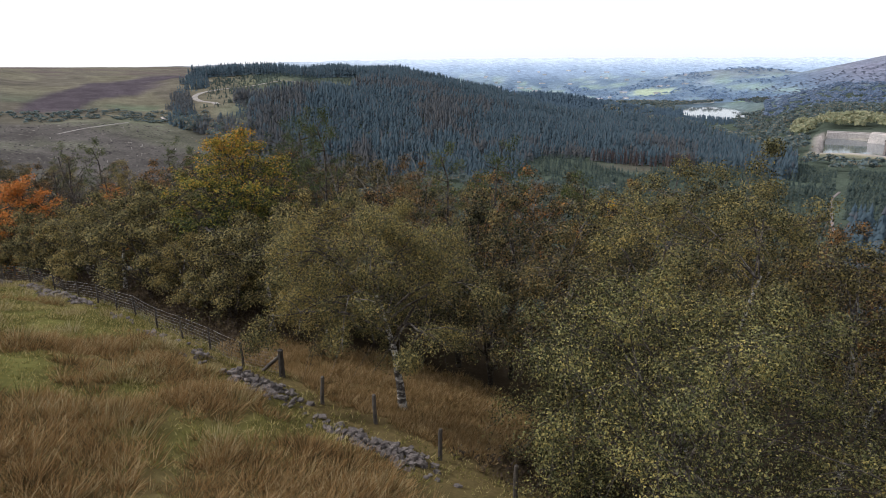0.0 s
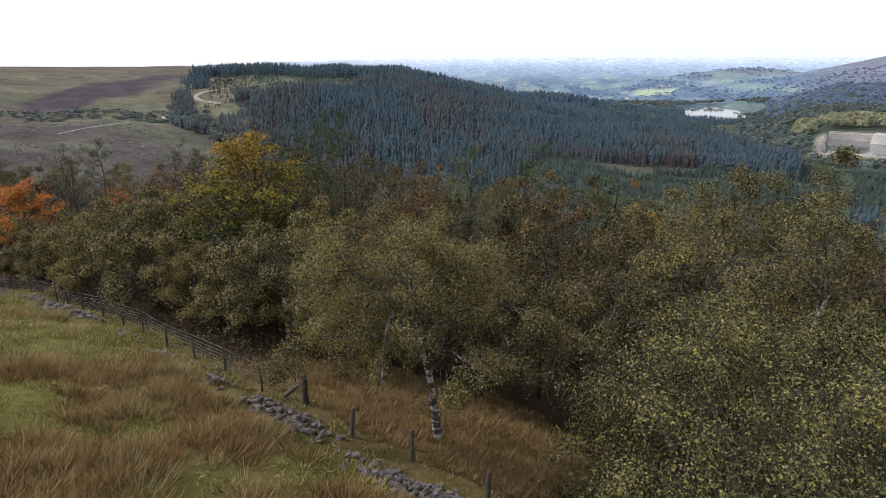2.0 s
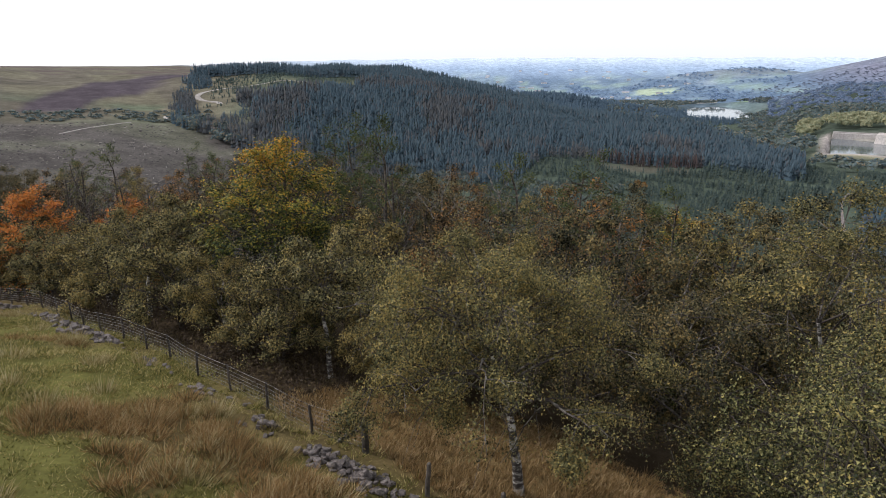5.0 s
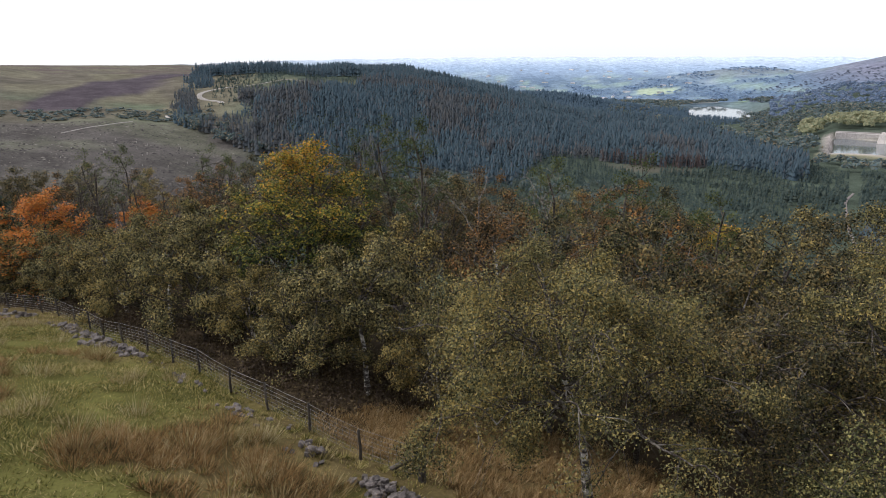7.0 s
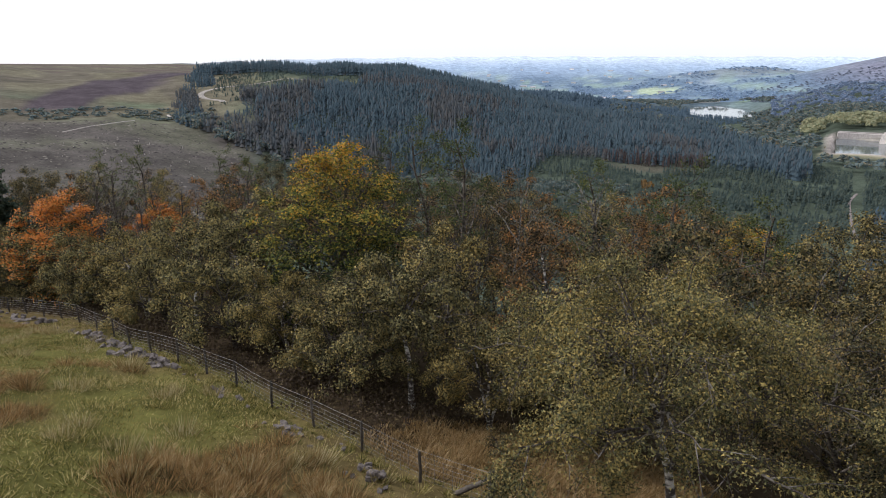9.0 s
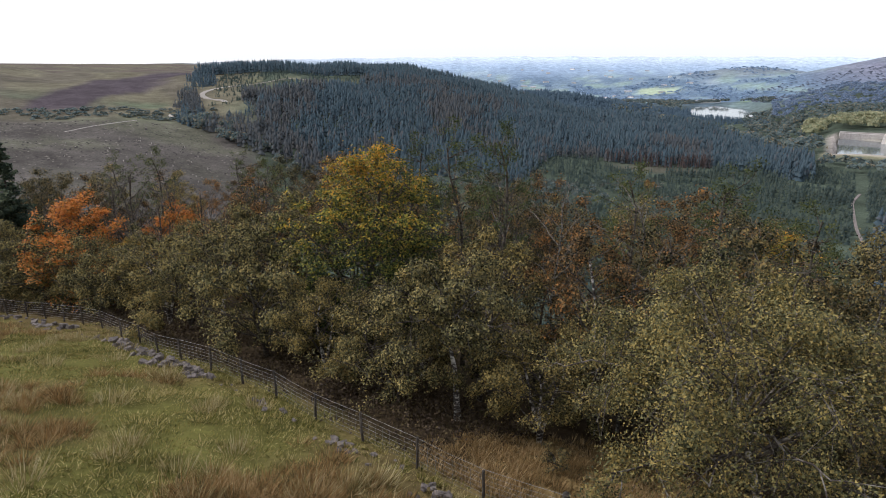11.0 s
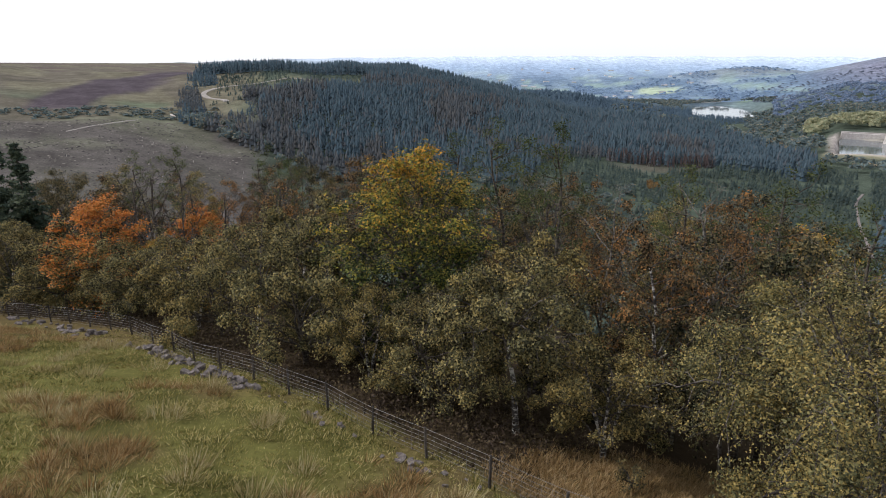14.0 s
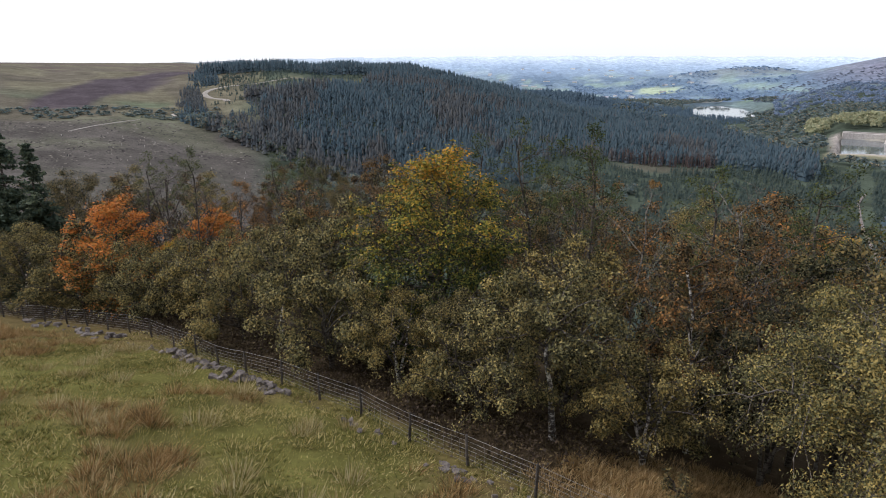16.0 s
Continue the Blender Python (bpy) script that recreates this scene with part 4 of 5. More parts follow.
def near_wood():
    # the lone birch in the glade, leaning a little
    plant(make_tree("birch_tree", "old white-barked birch with olive leaves in rusty grass", "tree", 1, 7.6, 3.8, 0.18, 100000, 0.064, LEAF_GREEN, BARK_BIRCH, BARK_LIMB, 0.22,
                    stems=1, limbs=26, side=8, twigs=4, rise=0.5, droop=0.30, lean=(-1.0, 0.1), r0=0.15, fork=0.55, low=-0.12), -1.35, 19.0)
    # big birches beside the path of the camera
    big = "broad birch with olive and yellowing leaves"
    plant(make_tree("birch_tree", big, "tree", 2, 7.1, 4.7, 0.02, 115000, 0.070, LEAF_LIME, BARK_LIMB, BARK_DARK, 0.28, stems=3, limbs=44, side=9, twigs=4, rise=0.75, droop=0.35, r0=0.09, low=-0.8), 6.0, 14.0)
    plant(make_tree("birch_tree", big, "tree", 3, 12.9, 5.2, 0.12, 90000, 0.082, LEAF_GREEN, BARK_BIRCH, BARK_LIMB, 0.24, stems=2, limbs=26, side=8, twigs=4, rise=0.6, droop=0.35, r0=0.18), 9.4, 21.5)
    plant(make_tree("birch_tree", big, "tree", 4, 11.6, 4.6, 0.12, 50000, 0.105, LEAF_BIRCH, BARK_BIRCH, BARK_LIMB, 0.24, stems=2, limbs=24, side=7, twigs=4, rise=0.6, droop=0.35, r0=0.18), 15.4, 21.0)
    plant(make_tree("birch_tree", big, "tree", 5, 9.0, 3.8, 0.1, 42000, 0.090, LEAF_DARK, BARK_DARK, BARK_LIMB, 0.22, stems=2, limbs=24, side=7, twigs=4, rise=0.55, droop=0.4, r0=0.16), 6.0, 23.0)
    # the edge of the wood behind the fence
    edge_a = make_tree("birch_tree", "white-stemmed birch with grey-olive leaves at the wood's edge", "tree", 6, 6.6, 3.1, 0.38, 18000, 0.122, LEAF_OLIVE, BARK_BIRCH, BARK_LIMB, 0.22,
                       stems=1, limbs=18, side=4, twigs=4, rise=0.5, droop=0.4, lean=(-0.5, 0.2), r0=0.14, fork=0.6, low=-0.2)
    edge_b = make_tree("birch_tree", "several-stemmed birch with brownish olive leaves", "tree", 7, 6.2, 3.1, 0.2, 17000, 0.122, LEAF_BIRCH, BARK_BIRCH, BARK_LIMB, 0.22,
                       stems=3, limbs=18, side=4, twigs=4, rise=0.6, droop=0.35, r0=0.13)
    edge_c = make_tree("willow_tree", "low spreading grey willow beside the fence", "tree", 8, 5.2, 3.2, 0.04, 18000, 0.122, LEAF_OLIVE, BARK_DARK, BARK_DARK, 0.22,
                       stems=3, limbs=20, side=4, twigs=4, rise=0.6, droop=0.3, r0=0.10)
    edge_d = make_tree("birch_tree", "tall thin birch with sparse brown leaves", "tree", 9, 8.2, 2.5, 0.25, 8500, 0.118, LEAF_BROWN, BARK_BIRCH, BARK_LIMB, 0.2,
                       stems=1, limbs=18, side=4, twigs=4, rise=0.8, droop=0.1, r0=0.10, fork=0.85)
    edge_e = make_tree("birch_tree", "bushy olive birch in the wood", "tree", 10, 7.6, 3.0, 0.14, 16000, 0.126, LEAF_BIRCH, BARK_LIMB, BARK_LIMB, 0.24,
                       stems=2, limbs=18, side=4, twigs=4, rise=0.7, droop=0.25, r0=0.12)
    edge_f = make_tree("alder_tree", "tall dark olive tree with sparse leaves", "tree", 19, 9.0, 3.0, 0.2, 12500, 0.125, LEAF_DARK, BARK_DARK, BARK_LIMB, 0.22,
                       stems=2, limbs=18, side=4, twigs=4, rise=0.8, droop=0.1, r0=0.12, fork=0.8)
    plant(edge_a, -7.94, 27.2, 0, 0.88)
    plant(edge_b, -5.2, 26.3, 0, 0.70)
    plant(edge_c, -16.4, 33.2)
    plant(edge_d, -2.6, 29.0)
    plant(edge_e, -11.0, 30.0, 0, 0.62)
    plant(edge_f, 0.8, 29.5)
    for tree, x, y, turn, s in ((edge_c, -10.2, 28.4, 80, 0.82), (edge_e, -7.0, 30.5, 100, 0.95), (edge_b, -13.4, 31.3, 130, 0.66), (edge_a, -19.3, 36.0, 200, 0.9),
                                (edge_c, -21.8, 38.2, 150, 0.95), (edge_b, -24.2, 41.0, 30, 0.95), (edge_f, 2.2, 26.2, 40, 0.85), (edge_f, -1.0, 26.8, 140, 0.75),
                                (edge_f, 3.6, 30.0, 70, 1.15), (edge_b, -9.4, 33.2, 250, 0.85), (edge_c, -15.6, 35.9, 220, 0.8), (edge_a, -17.0, 38.5, 20, 1.1),
                                (edge_c, -4.2, 31.2, 200, 1.0), (edge_c, -0.6, 32.4, 100, 1.1), (edge_c, -27.6, 44.0, 280, 1.0), (edge_c, -30.6, 45.6, 80, 0.95), (edge_c, -37.0, 50.5, 180, 1.0), (edge_c, -35.4, 48.6, 120, 1.2), (edge_e, -40.5, 50.5, 60, 0.85), (edge_a, -42.8, 52.6, 310, 0.95)):
        plant_copy(tree, x, y, turn, s)
    # a low rusty bush in the glade
    plant(make_tree("bush", "low dark brown bush in the glade", "bush", 23, 0.7, 0.5, 0.05, 1500, 0.06, LEAF_DARK, BARK_DARK, BARK_DARK, 0.09, group="", stems=3, limbs=8, side=3, twigs=3, rise=0.8, droop=0.1, r0=0.03), -5.05, 23.7)
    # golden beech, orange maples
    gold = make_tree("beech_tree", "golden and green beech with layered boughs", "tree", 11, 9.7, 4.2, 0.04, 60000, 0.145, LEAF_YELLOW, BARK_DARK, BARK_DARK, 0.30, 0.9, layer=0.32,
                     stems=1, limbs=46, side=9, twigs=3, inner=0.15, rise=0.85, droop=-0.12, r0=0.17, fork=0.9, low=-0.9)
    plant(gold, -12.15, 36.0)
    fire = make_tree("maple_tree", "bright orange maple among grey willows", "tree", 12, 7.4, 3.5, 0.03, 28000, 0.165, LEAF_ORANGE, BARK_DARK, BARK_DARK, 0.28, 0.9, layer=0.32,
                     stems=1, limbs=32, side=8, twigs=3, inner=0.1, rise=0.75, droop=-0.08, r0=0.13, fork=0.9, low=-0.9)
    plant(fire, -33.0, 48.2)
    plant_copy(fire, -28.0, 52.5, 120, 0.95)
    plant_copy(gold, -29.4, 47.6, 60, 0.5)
    rust = make_tree("oak_tree", "rusty brown oak standing in the wood", "tree", 13, 9.5, 3.2, 0.15, 12000, 0.135, LEAF_BROWN, BARK_DARK, BARK_DARK, 0.22,
                     stems=2, limbs=18, side=4, twigs=4, rise=0.7, droop=0.1, r0=0.14)
    plant(rust, -2.0, 37.5)
    plant_copy(rust, 6.5, 40.0, 70, 1.35)
    plant_copy(rust, 12.0, 41.0, 170, 1.35)
    plant_copy(gold, 14.6, 48.5, 170, 1.35)
    pine, pine2 = make_pine(14, 12.0, 1.5, 60), make_pine(15, 12.5, 1.7, 70)
    plant(pine, -6.4, 32.2)
    plant(pine2, 2.9, 31.6)
    for tree, x, y, turn, s in ((pine, 7.5, 34.0, 60, 1.1), (pine2, -24.0, 57.5, 100, 1.0), (pine, -22.0, 56.0, 200, 1.0), (pine, -30.8, 55.5, 20, 1.05), (pine2, -33.5, 56.5, 150, 0.95), (pine, 13.5, 42.0, 240, 1.1), (pine2, -10.5, 40.5, 300, 0.95),
                                (pine2, -7.5, 37.5, 120, 1.0), (pine, 0.0, 36.0, 330, 1.05)):
        plant_copy(tree, x, y, turn, s)
    dead = make_tree("dead_tree", "bare dead tree with bleached boughs", "tree", 16, 11.4, 2.4, 0.3, 0, 0.1, LEAF_BROWN, BARK_DEAD, BARK_DEAD, limbs=12, side=4, twigs=3, rise=0.8, droop=0.0, r0=0.055, fork=0.85)
    bare = make_tree("bare_tree", "thin dark leafless tree", "tree", 17, 10.8, 1.7, 0.25, 0, 0.1, LEAF_BROWN, BARK_DARK, BARK_LIMB, limbs=20, side=6, twigs=3, rise=1.6, droop=-0.2, r0=0.11, fork=0.9)
    plant(dead, -1.2, 30.6)
    plant(bare, -30.2, 51.8)
    for x, y, turn, s in ((-31.8, 52.4, 60, 0.95), (-29.0, 53.2, 140, 0.9), (-23.6, 52.0, 200, 0.9), (-20.6, 49.5, 20, 0.95), (-21.8, 50.8, 260, 0.95), (-33.0, 53.5, 310, 0.9), (-28.0, 50.5, 80, 0.8), (-6.0, 36.0, 100, 1.0), (-24.8, 50.6, 30, 0.85), (-17.0, 46.0, 30, 0.9)):
        plant_copy(bare, x, y, turn, s)
    for x, y, turn, s in ((5.2, 33.2, 100, 1.05), (9.0, 36.0, 200, 1.0), (-3.8, 33.5, 300, 0.95)):
        plant_copy(dead, x, y, turn, s)
    spruce = make_spruce(18, 14.0, 3.4)
    plant(spruce, -45.5, 60.0)
    plant_copy(spruce, -50.0, 63.0, 70, 1.15)
    plant_copy(spruce, -53.5, 66.0, 150, 1.0)
    plant_copy(spruce, -48.5, 57.0, 20, 1.0)
    plant_copy(spruce, -46.0, 56.4, 220, 0.8)
    plant_copy(spruce, -56.0, 62.0, 250, 1.2)
    # the rest of the wood behind, its tops rising to an even canopy that falls with the slope
    rng = np.random.default_rng(5)
    taken = [(o.matrix_basis.translation.x, o.matrix_basis.translation.y) for o in scene.objects if o.get("category") == "tree"]
    kinds = [(edge_a, 6.6), (edge_b, 6.2), (edge_d, 8.2), (edge_e, 7.6), (rust, 9.5), (edge_f, 9.0), (edge_f, 9.0), (edge_a, 6.6), (edge_e, 7.6)]
    tall_kinds = []
    for k, (label, leaf, n, r, stems) in enumerate((("tall dark olive alder deep in the wood", LEAF_DARK, 30000, 3.3, 2), ("tall rusty oak deep in the wood", LEAF_BROWN, 24000, 3.4, 2),
                                                    ("tall slim birch with thinning brownish olive leaves", LEAF_BIRCH, 20000, 2.6, 1), ("tall dark alder with many bare twigs", LEAF_DARK, 17000, 3.0, 3))):
        tall = make_tree(("alder_tree", "oak_tree", "birch_tree", "alder_tree")[k], label, "tree", 80 + k, 13.0, r, 0.30, int(n * 0.7), 0.125, leaf, BARK_LIMB if k == 2 else BARK_DARK, BARK_LIMB, 0.24,
                         stems=stems, limbs=24, side=5, twigs=4, rise=0.9, droop=0.1, r0=0.14, fork=0.82)
        x, y = ((13.0, 33.0), (3.0, 37.5), (8.5, 30.5), (18.0, 31.0))[k]
        plant(tall, x, y, 40.0 * k, (11.0 - math.hypot(x + 4, y - 4) * 0.20 - land1(x, y)) / 13.0)
        taken.append((x, y))
        tall_kinds.append((tall, 13.0))
    for _ in range(7000):
        x, y = rng.uniform(-58, 42), rng.uniform(18, 74)
        b = fence_side(np.array([x]), np.array([y]))[0]
        if b < 6.5 or b > 33 or (x < 6 and y < 28) or (x > 6 and y < 25):
            continue
        if not -0.95 < x / y < 0.85 or min((x - p[0]) ** 2 + (y - p[1]) ** 2 for p in taken) < (3.0 + 0.03 * y) ** 2:
            continue
        taken.append((x, y))
        way = math.degrees(math.atan2(x + 4, y - 4))
        top = 11.0 - math.hypot(x + 4, y - 4) * np.interp(way, [-40, -24, -15, 0, 10, 16, 25, 34], [0.135, 0.148, 0.152, 0.160, 0.172, 0.182, 0.198, 0.222]) + rng.uniform(-1.8, 0.4)
        need = top - land1(x, y)
        deep = tall_kinds if need > 10.5 else kinds
        tree, tall = deep[rng.integers(0, len(deep))]
        plant_copy(tree, x, y, rng.uniform(0, 360), min(1.5, max(0.7, need / tall)))


near_wood()


# ---- fence ----
def polyline_places(pts, step):
    """Points every step metres along a broken line."""
    p = np.array(pts, float)
    s = np.concatenate([[0], np.cumsum(np.hypot(*np.diff(p, axis=0).T))])
    q = np.arange(0, s[-1], step)
    return np.stack([np.interp(q, s, p[:, 0]), np.interp(q, s, p[:, 1])], 1)


def post_mesh(name, rng, h, rad):
    """A cleft round post, a little bent, with a chamfered weathered top."""
    tub = Tubes()
    b = rng.normal(size=(6, 2)) * 0.008
    zs = [-0.3, 0.02, h * 0.4, h * 0.75, h - 0.02, h]
    rs = np.array([1.1, 1.08, 1.0, 0.96, 0.94, 0.6]) * rad
    tub.add(np.array([[b[i, 0], b[i, 1], zs[i]] for i in range(6)]), rs, 8)
    tub.v.append(np.array([[0, 0, h + 0.006]]))
    base = tub.count - 8
    faces = np.concatenate(tub.f)
    cap = np.array([[base + i, base + (i + 1) % 8, tub.count, tub.count] for i in range(8)])
    me = raw_mesh(name, np.concatenate(tub.v), [list(f) for f in faces] + [list(c[:3]) for c in cap], POST_WOOD)
    return me


def build_fence():
    rng = np.random.default_rng(30)
    fence = tagged(new("fence"), "stock fence of weathered posts and wire along the wood", "fence")
    meshes = [post_mesh("post", rng, 1.04, 0.042) for _ in range(4)]
    where = polyline_places(FENCE, 2.3)
    zs = land(where[:, 0], where[:, 1])
    for i, (x, y) in enumerate(where):
        if i:
            o = child("post", meshes[i % 4], fence)
            o.matrix_basis = pose(x, y, zs[i], rng.uniform(-4, 4), rng.uniform(-4, 4), rng.uniform(0, 360))
    for h in (0.14, 0.28, 0.42, 0.56, 0.70, 0.84, 1.0):
        tub = Tubes()
        fine = polyline_places(FENCE, 1.15)
        fz = np.interp(np.arange(len(fine)) / 2, np.arange(len(where)), zs) + h
        fz[1::2] -= 0.012
        tub.add(np.column_stack([fine, fz]), np.full(len(fine), 0.0045 if h < 0.9 else 0.006), 4)
        child("wire", tub.mesh("wire", WIRE), fence)
    stay = Tubes()
    fine = polyline_places(FENCE[:13], 0.3)
    fz = np.interp(np.arange(len(fine)) * 0.3 / 2.3, np.arange(len(where)), zs)
    for (x, y), z in zip(fine, fz):
        stay.add([(x, y, z + 0.1), (x, y, z + 0.84)], [0.0035, 0.0035], 3)
    tagged(child("netting", stay.mesh("netting", WIRE), fence), "thin upright stay wires", kind="stuff")
    # stout end post with its strut
    x, y = FENCE[0]
    z = land1(x, y)
    end = tagged(new("end_post"), "stout dark strainer post with leaning strut", "fence post")
    end.matrix_basis = pose(x, y, z)
    child("post", post_mesh("post", rng, 1.08, 0.10), end)
    strut = Tubes()
    d = Vector((FENCE[1][0] - x, FENCE[1][1] - y, 0)).normalized()
    dz = land1(x + d.x, y + d.y) - z
    strut.add([(d.x * 1.2, d.y * 1.2, dz - 0.1), (d.x * 0.6, d.y * 0.6, dz / 2 + 0.40), (0, 0, 0.85)], [0.075, 0.07, 0.065], 8)
    child("strut", strut.mesh("strut", POST_WOOD), end)
    # posts without wire past the end post
    for i, (x, y) in enumerate(((-3.83, 17.75), (-2.01, 16.6), (-0.08, 15.1), (1.87, 13.7), (3.6, 12.3))):
        p = new("fence_post", post_mesh("fence_post", rng, 0.98, 0.06))
        p.matrix_basis = pose(x, y, land1(x, y), rng.uniform(-3, 3), rng.uniform(-3, 3), 0)
        tagged(p, "bare weathered post standing in rough grass", "fence post", "bare posts")


build_fence()


# ---- tumbled wall ----
WALL = [(0.6, 13.2), (-0.73, 14.25), (-2.3, 15.0), (-3.2, 15.6), (-4.9, 17.4), (-6.05, 18.25), (-6.8, 18.8), (-8.6, 20.3), (-11.0, 22.75), (-14.24, 25.6), (-17.24, 28.56), (-19.76, 30.3), (-20.8, 31.6), (-24.2, 34.7), (-28.0, 37.9), (-32.7, 41.2), (-36.5, 43.8)]


def rock_mesh(seed):
    """A broken block of gritstone: a blunted, knocked-about box."""
    rng = np.random.default_rng(seed)
    bm = bmesh.new()
    bmesh.ops.create_cube(bm, size=1.0)
    bmesh.ops.subdivide_edges(bm, edges=bm.edges[:], cuts=1, use_grid_fill=True)
    for v in bm.verts:
        n_ = v.co.normalized()
        v.co = v.co.lerp(n_ * 0.62, 0.35) + Vector(rng.normal(size=3) * 0.07)
        v.co.x, v.co.y, v.co.z = v.co.x * 1.0, v.co.y * 0.75, v.co.z * 0.5
    me = bpy.data.meshes.new("stone")
    bm.to_mesh(me)
    bm.free()
    me.materials.append(STONE)
    return me


def build_wall():
    rng = np.random.default_rng(40)
    rocks = [rock_mesh(s) for s in range(9)]
    wall = tagged(new("tumbled_wall"), "fallen dry stone wall, low heaps of gritstone in the grass", "stone wall")
    p = np.array(WALL)
    s = np.concatenate([[0], np.cumsum(np.hypot(*np.diff(p, axis=0).T))])
    heaps = ((1.3, 3.9, 170, 0.58), (4.2, 5.4, 16, 0.5), (6.8, 9.5, 150, 0.58), (11.2, 12.2, 16, 0.6), (14.8, 15.8, 14, 0.6), (19.2, 19.8, 6, 0.6), (23.6, 26.8, 60, 0.85), (28.2, 33.0, 80, 0.9), (38, 42, 30, 0.9), (45, 49, 20, 0.9), (0.5, 46, 40, 0.45))
    for a, b, n, big in heaps:
        for k in range(n):
            q = rng.uniform(a, b)
            x, y = np.interp(q, s, p[:, 0]) + rng.normal() * 0.33, np.interp(q, s, p[:, 1]) + rng.normal() * 0.33
            off = math.hypot(x - np.interp(q, s, p[:, 0]), y - np.interp(q, s, p[:, 1]))
            size = big * rng.uniform(0.16, 0.42)
            lift = max(0.0, 0.30 - off * 0.6) * rng.random() * (n > 15)
            o = child("stone", rocks[rng.integers(0, 9)], wall)
            o.matrix_basis = pose(x, y, land1(x, y) + size * 0.08 + lift, rng.uniform(-25, 25), rng.uniform(-25, 25), rng.uniform(0, 360)) @ Matrix.Scale(size, 4)


build_wall()


# ---- grasses ----
def tussocks(name, label, mat, xy, height, blades, width, seed, splay=0.55, loose=0.18):
    """Clumps of thin blades that lean out from the middle and a little down the wind."""
    rng = np.random.default_rng(seed)
    n = len(xy) * blades
    a = rng.uniform(0, 6.283, n)
    q = np.sqrt(rng.random(n))
    way = np.stack([np.cos(a), np.sin(a)], 1)
    tall = np.repeat(height, blades)
    root = np.repeat(xy, blades, axis=0) + way * (q * loose * tall / 0.45)[:, None]
    z = land(root[:, 0], root[:, 1]) - 0.02
    h = tall * rng.uniform(0.6, 1.15, n) * (1.1 - 0.35 * q)
    out = way * (splay * h * (0.25 + q) * rng.uniform(0.5, 1.3, n))[:, None] + np.array([0.22, -0.06]) * h[:, None] + rng.normal(size=(n, 2)) * 0.12 * h[:, None]
    turn = rng.uniform(0, 6.283, n)
    side = np.stack([-np.sin(turn), np.cos(turn)], 1) * (width * rng.uniform(0.7, 1.4, n))[:, None] / 2
    v = np.zeros((n, 3, 3))
    v[:, 0, :2], v[:, 1, :2], v[:, 2, :2] = root - side, root + side, root + out
    v[:, 0, 2] = v[:, 1, 2] = z
    v[:, 2, 2] = z + h * rng.uniform(0.7, 1.0, n)
    tagged(new(name, raw_mesh(name, v.reshape(-1, 3), np.arange(3 * n).reshape(n, 3), mat)), label, "grass", kind="stuff")


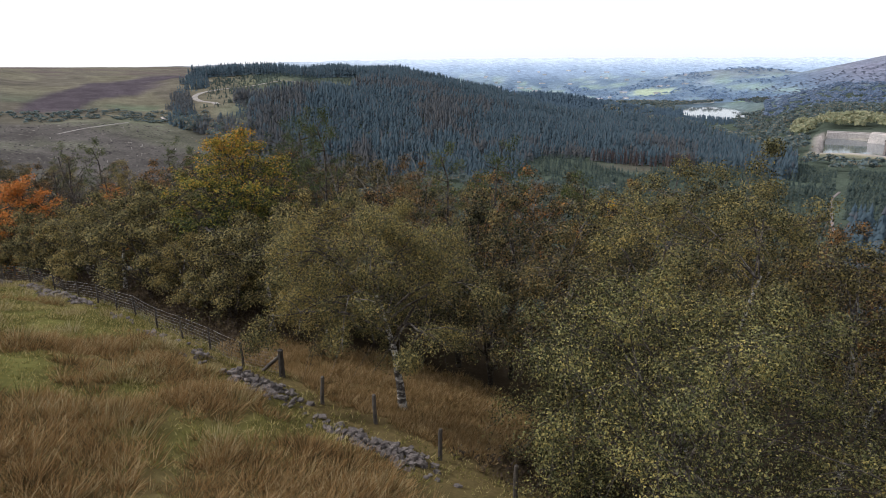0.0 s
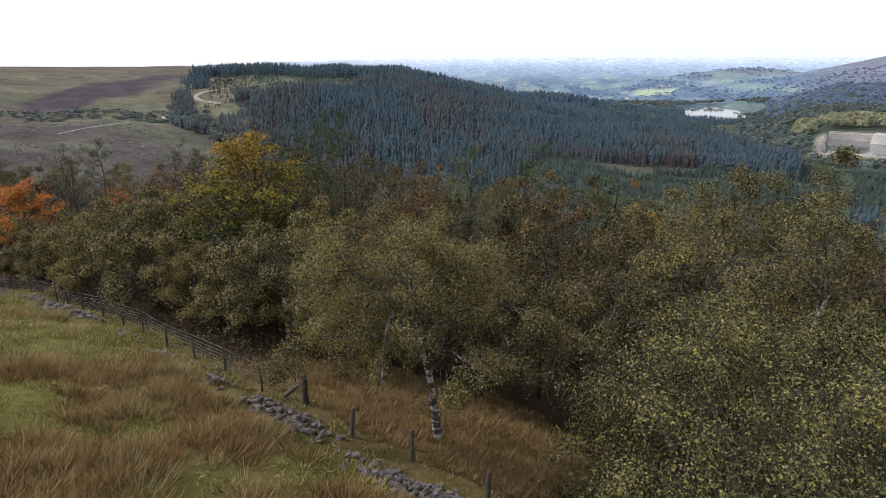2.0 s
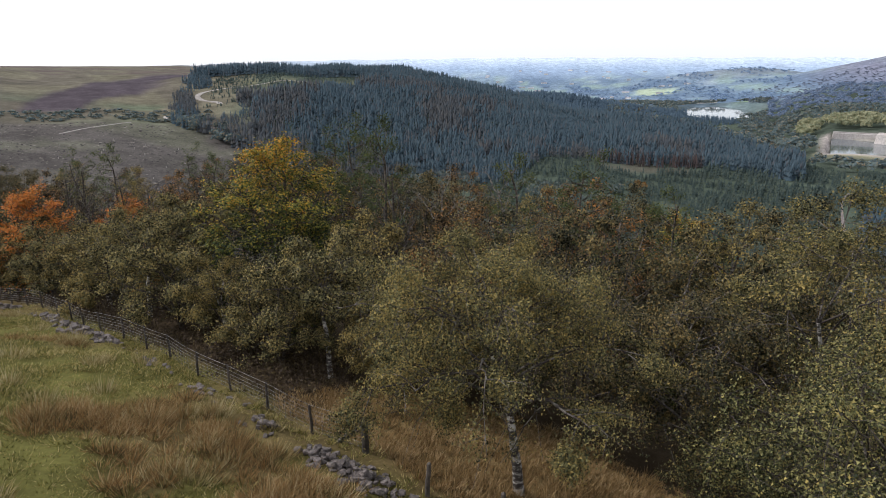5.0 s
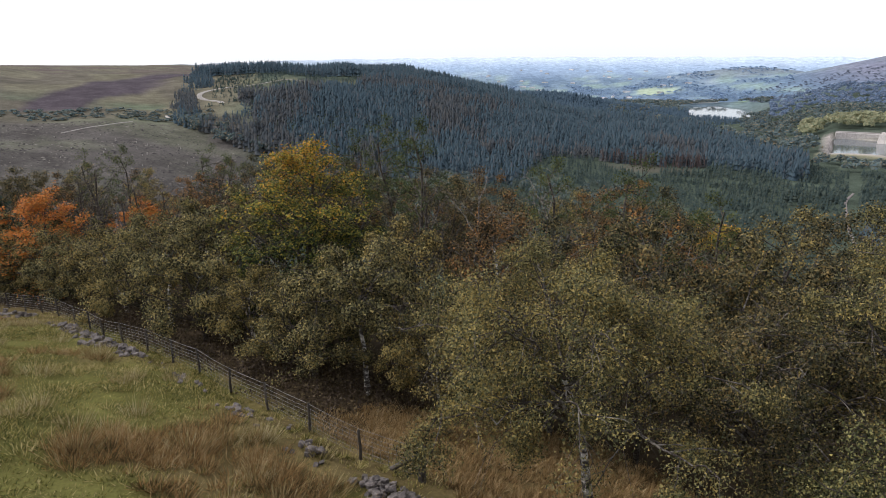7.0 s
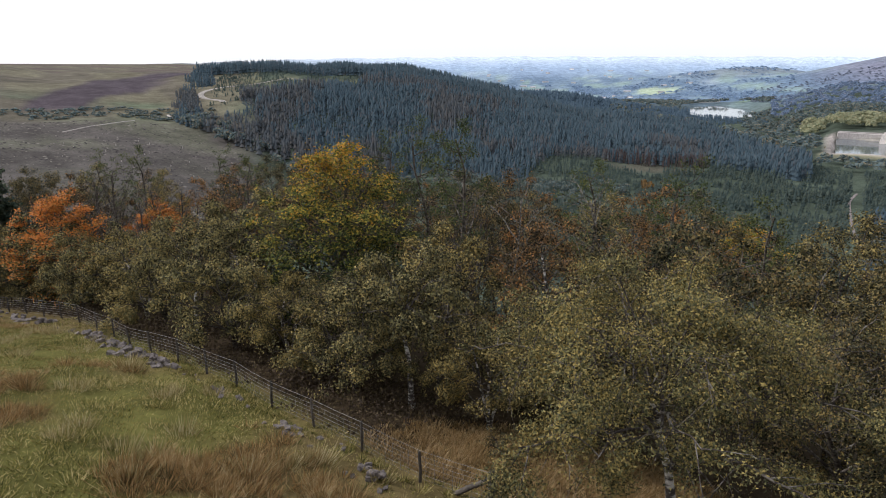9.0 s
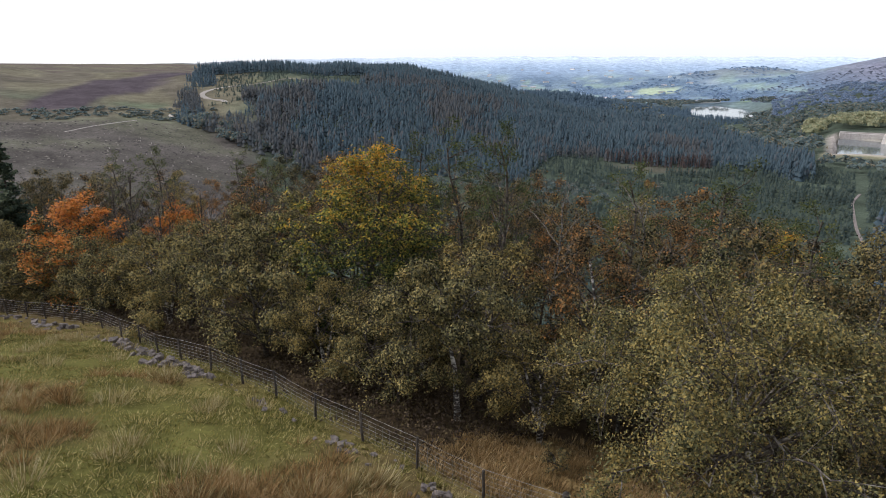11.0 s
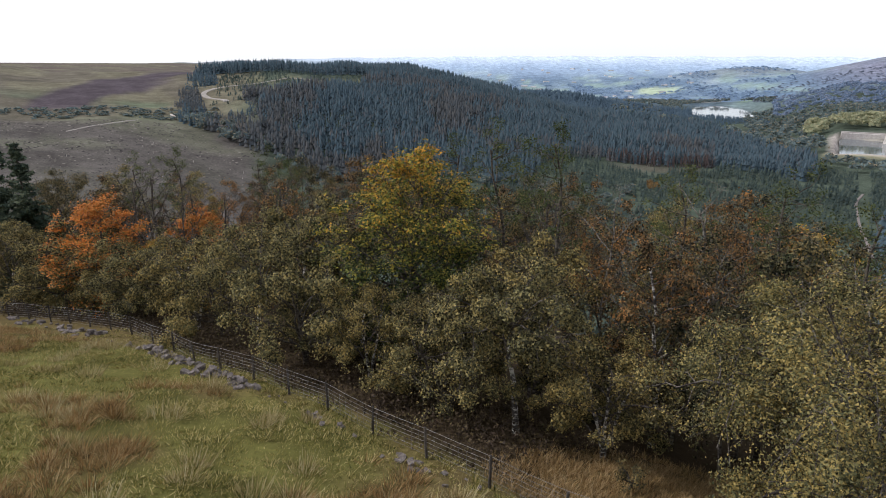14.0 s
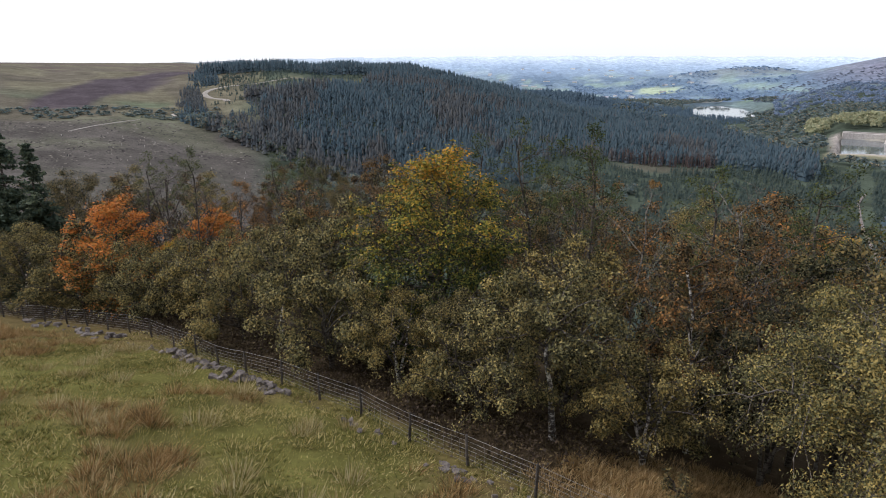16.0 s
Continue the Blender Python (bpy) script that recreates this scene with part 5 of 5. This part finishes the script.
def build_grass():
    rng = np.random.default_rng(50)

    def spots(n, x0, x1, y0, y1):
        p = np.stack([rng.uniform(x0, x1, n), rng.uniform(y0, y1, n)], 1)
        return p, fence_side(p[:, 0], p[:, 1]), green_mask(p[:, 0], p[:, 1])

    p, side, g = spots(24000, -40, 4, 6, 46)
    lush = value_noise(p[:, 0], p[:, 1], 1.7, 61)
    ok = (side < -1.9 - 0.8 * lush) & (side > -16) & (rng.random(len(p)) < (1 - g) ** 1.3 * np.where(np.hypot(p[:, 0], p[:, 1]) < 30, 1.0, 0.5) * (0.35 + 0.9 * lush))
    p = p[ok]
    tussocks("rushes", "rusty and straw-coloured rush tussocks on the meadow", RUSH, p, rng.uniform(0.28, 0.5, len(p)) * (0.75 + 0.55 * lush[ok]), 54, 0.019, 51, 0.8, 0.26)
    p, side, g = spots(900, -30, 0, 12, 36)
    ok = (side < -1.0) & (side > -13) & (rng.random(len(p)) < 0.09 + 0.18 * (1 - g))
    p = p[ok]
    tussocks("pale_tussocks", "tall pale straw tussocks standing in turf", STRAW, p, rng.uniform(0.5, 0.75, len(p)), 110, 0.020, 54, 0.5, 0.3)
    p, side, g = spots(42000, -36, 2, 8, 40)
    ok = (side < 0.6) & (side > -15) & (rng.random(len(p)) < 0.35 + 0.65 * g)
    p = p[ok]
    tussocks("turf", "short green turf of the meadow", TURF, p, rng.uniform(0.07, 0.17, len(p)) * (0.5 + 1.1 * value_noise(p[:, 0], p[:, 1], 0.8, 62)), 10, 0.030, 52, 1.0, 0.55)
    p, side, g = spots(6500, -10, 8, 12, 28)
    ok = (side > 0.5) & (np.hypot((p[:, 0] + 2.6) / 7.4, (p[:, 1] - 21) / 6.0) < 1.0 + 0.25 * (rng.random(len(p)) - 0.5))
    p = p[ok]
    tussocks("moor_grass", "orange-brown moor grass in the glade", RUST_GRASS, p, rng.uniform(0.22, 0.45, len(p)), 24, 0.024, 53)
    # rough green-brown growth along the fence
    along = polyline_places(FENCE[:13], 0.16)
    p = along + rng.normal(size=along.shape) * np.array([0.35, 0.35]) + np.array([-0.25, -0.3])
    tussocks("fence_growth", "rough grass grown up along the fence", TURF, p, rng.uniform(0.10, 0.30, len(p)), 46, 0.024, 55, 0.7)
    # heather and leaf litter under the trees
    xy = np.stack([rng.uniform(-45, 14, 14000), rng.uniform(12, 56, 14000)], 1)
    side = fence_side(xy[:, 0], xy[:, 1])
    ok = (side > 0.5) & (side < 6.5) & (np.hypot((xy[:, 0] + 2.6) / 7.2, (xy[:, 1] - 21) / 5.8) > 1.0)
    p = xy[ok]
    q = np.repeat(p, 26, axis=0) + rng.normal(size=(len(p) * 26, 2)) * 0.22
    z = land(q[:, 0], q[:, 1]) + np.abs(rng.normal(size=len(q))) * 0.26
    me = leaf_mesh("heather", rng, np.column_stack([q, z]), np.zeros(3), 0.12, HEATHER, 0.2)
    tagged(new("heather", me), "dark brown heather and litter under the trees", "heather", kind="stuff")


build_grass()
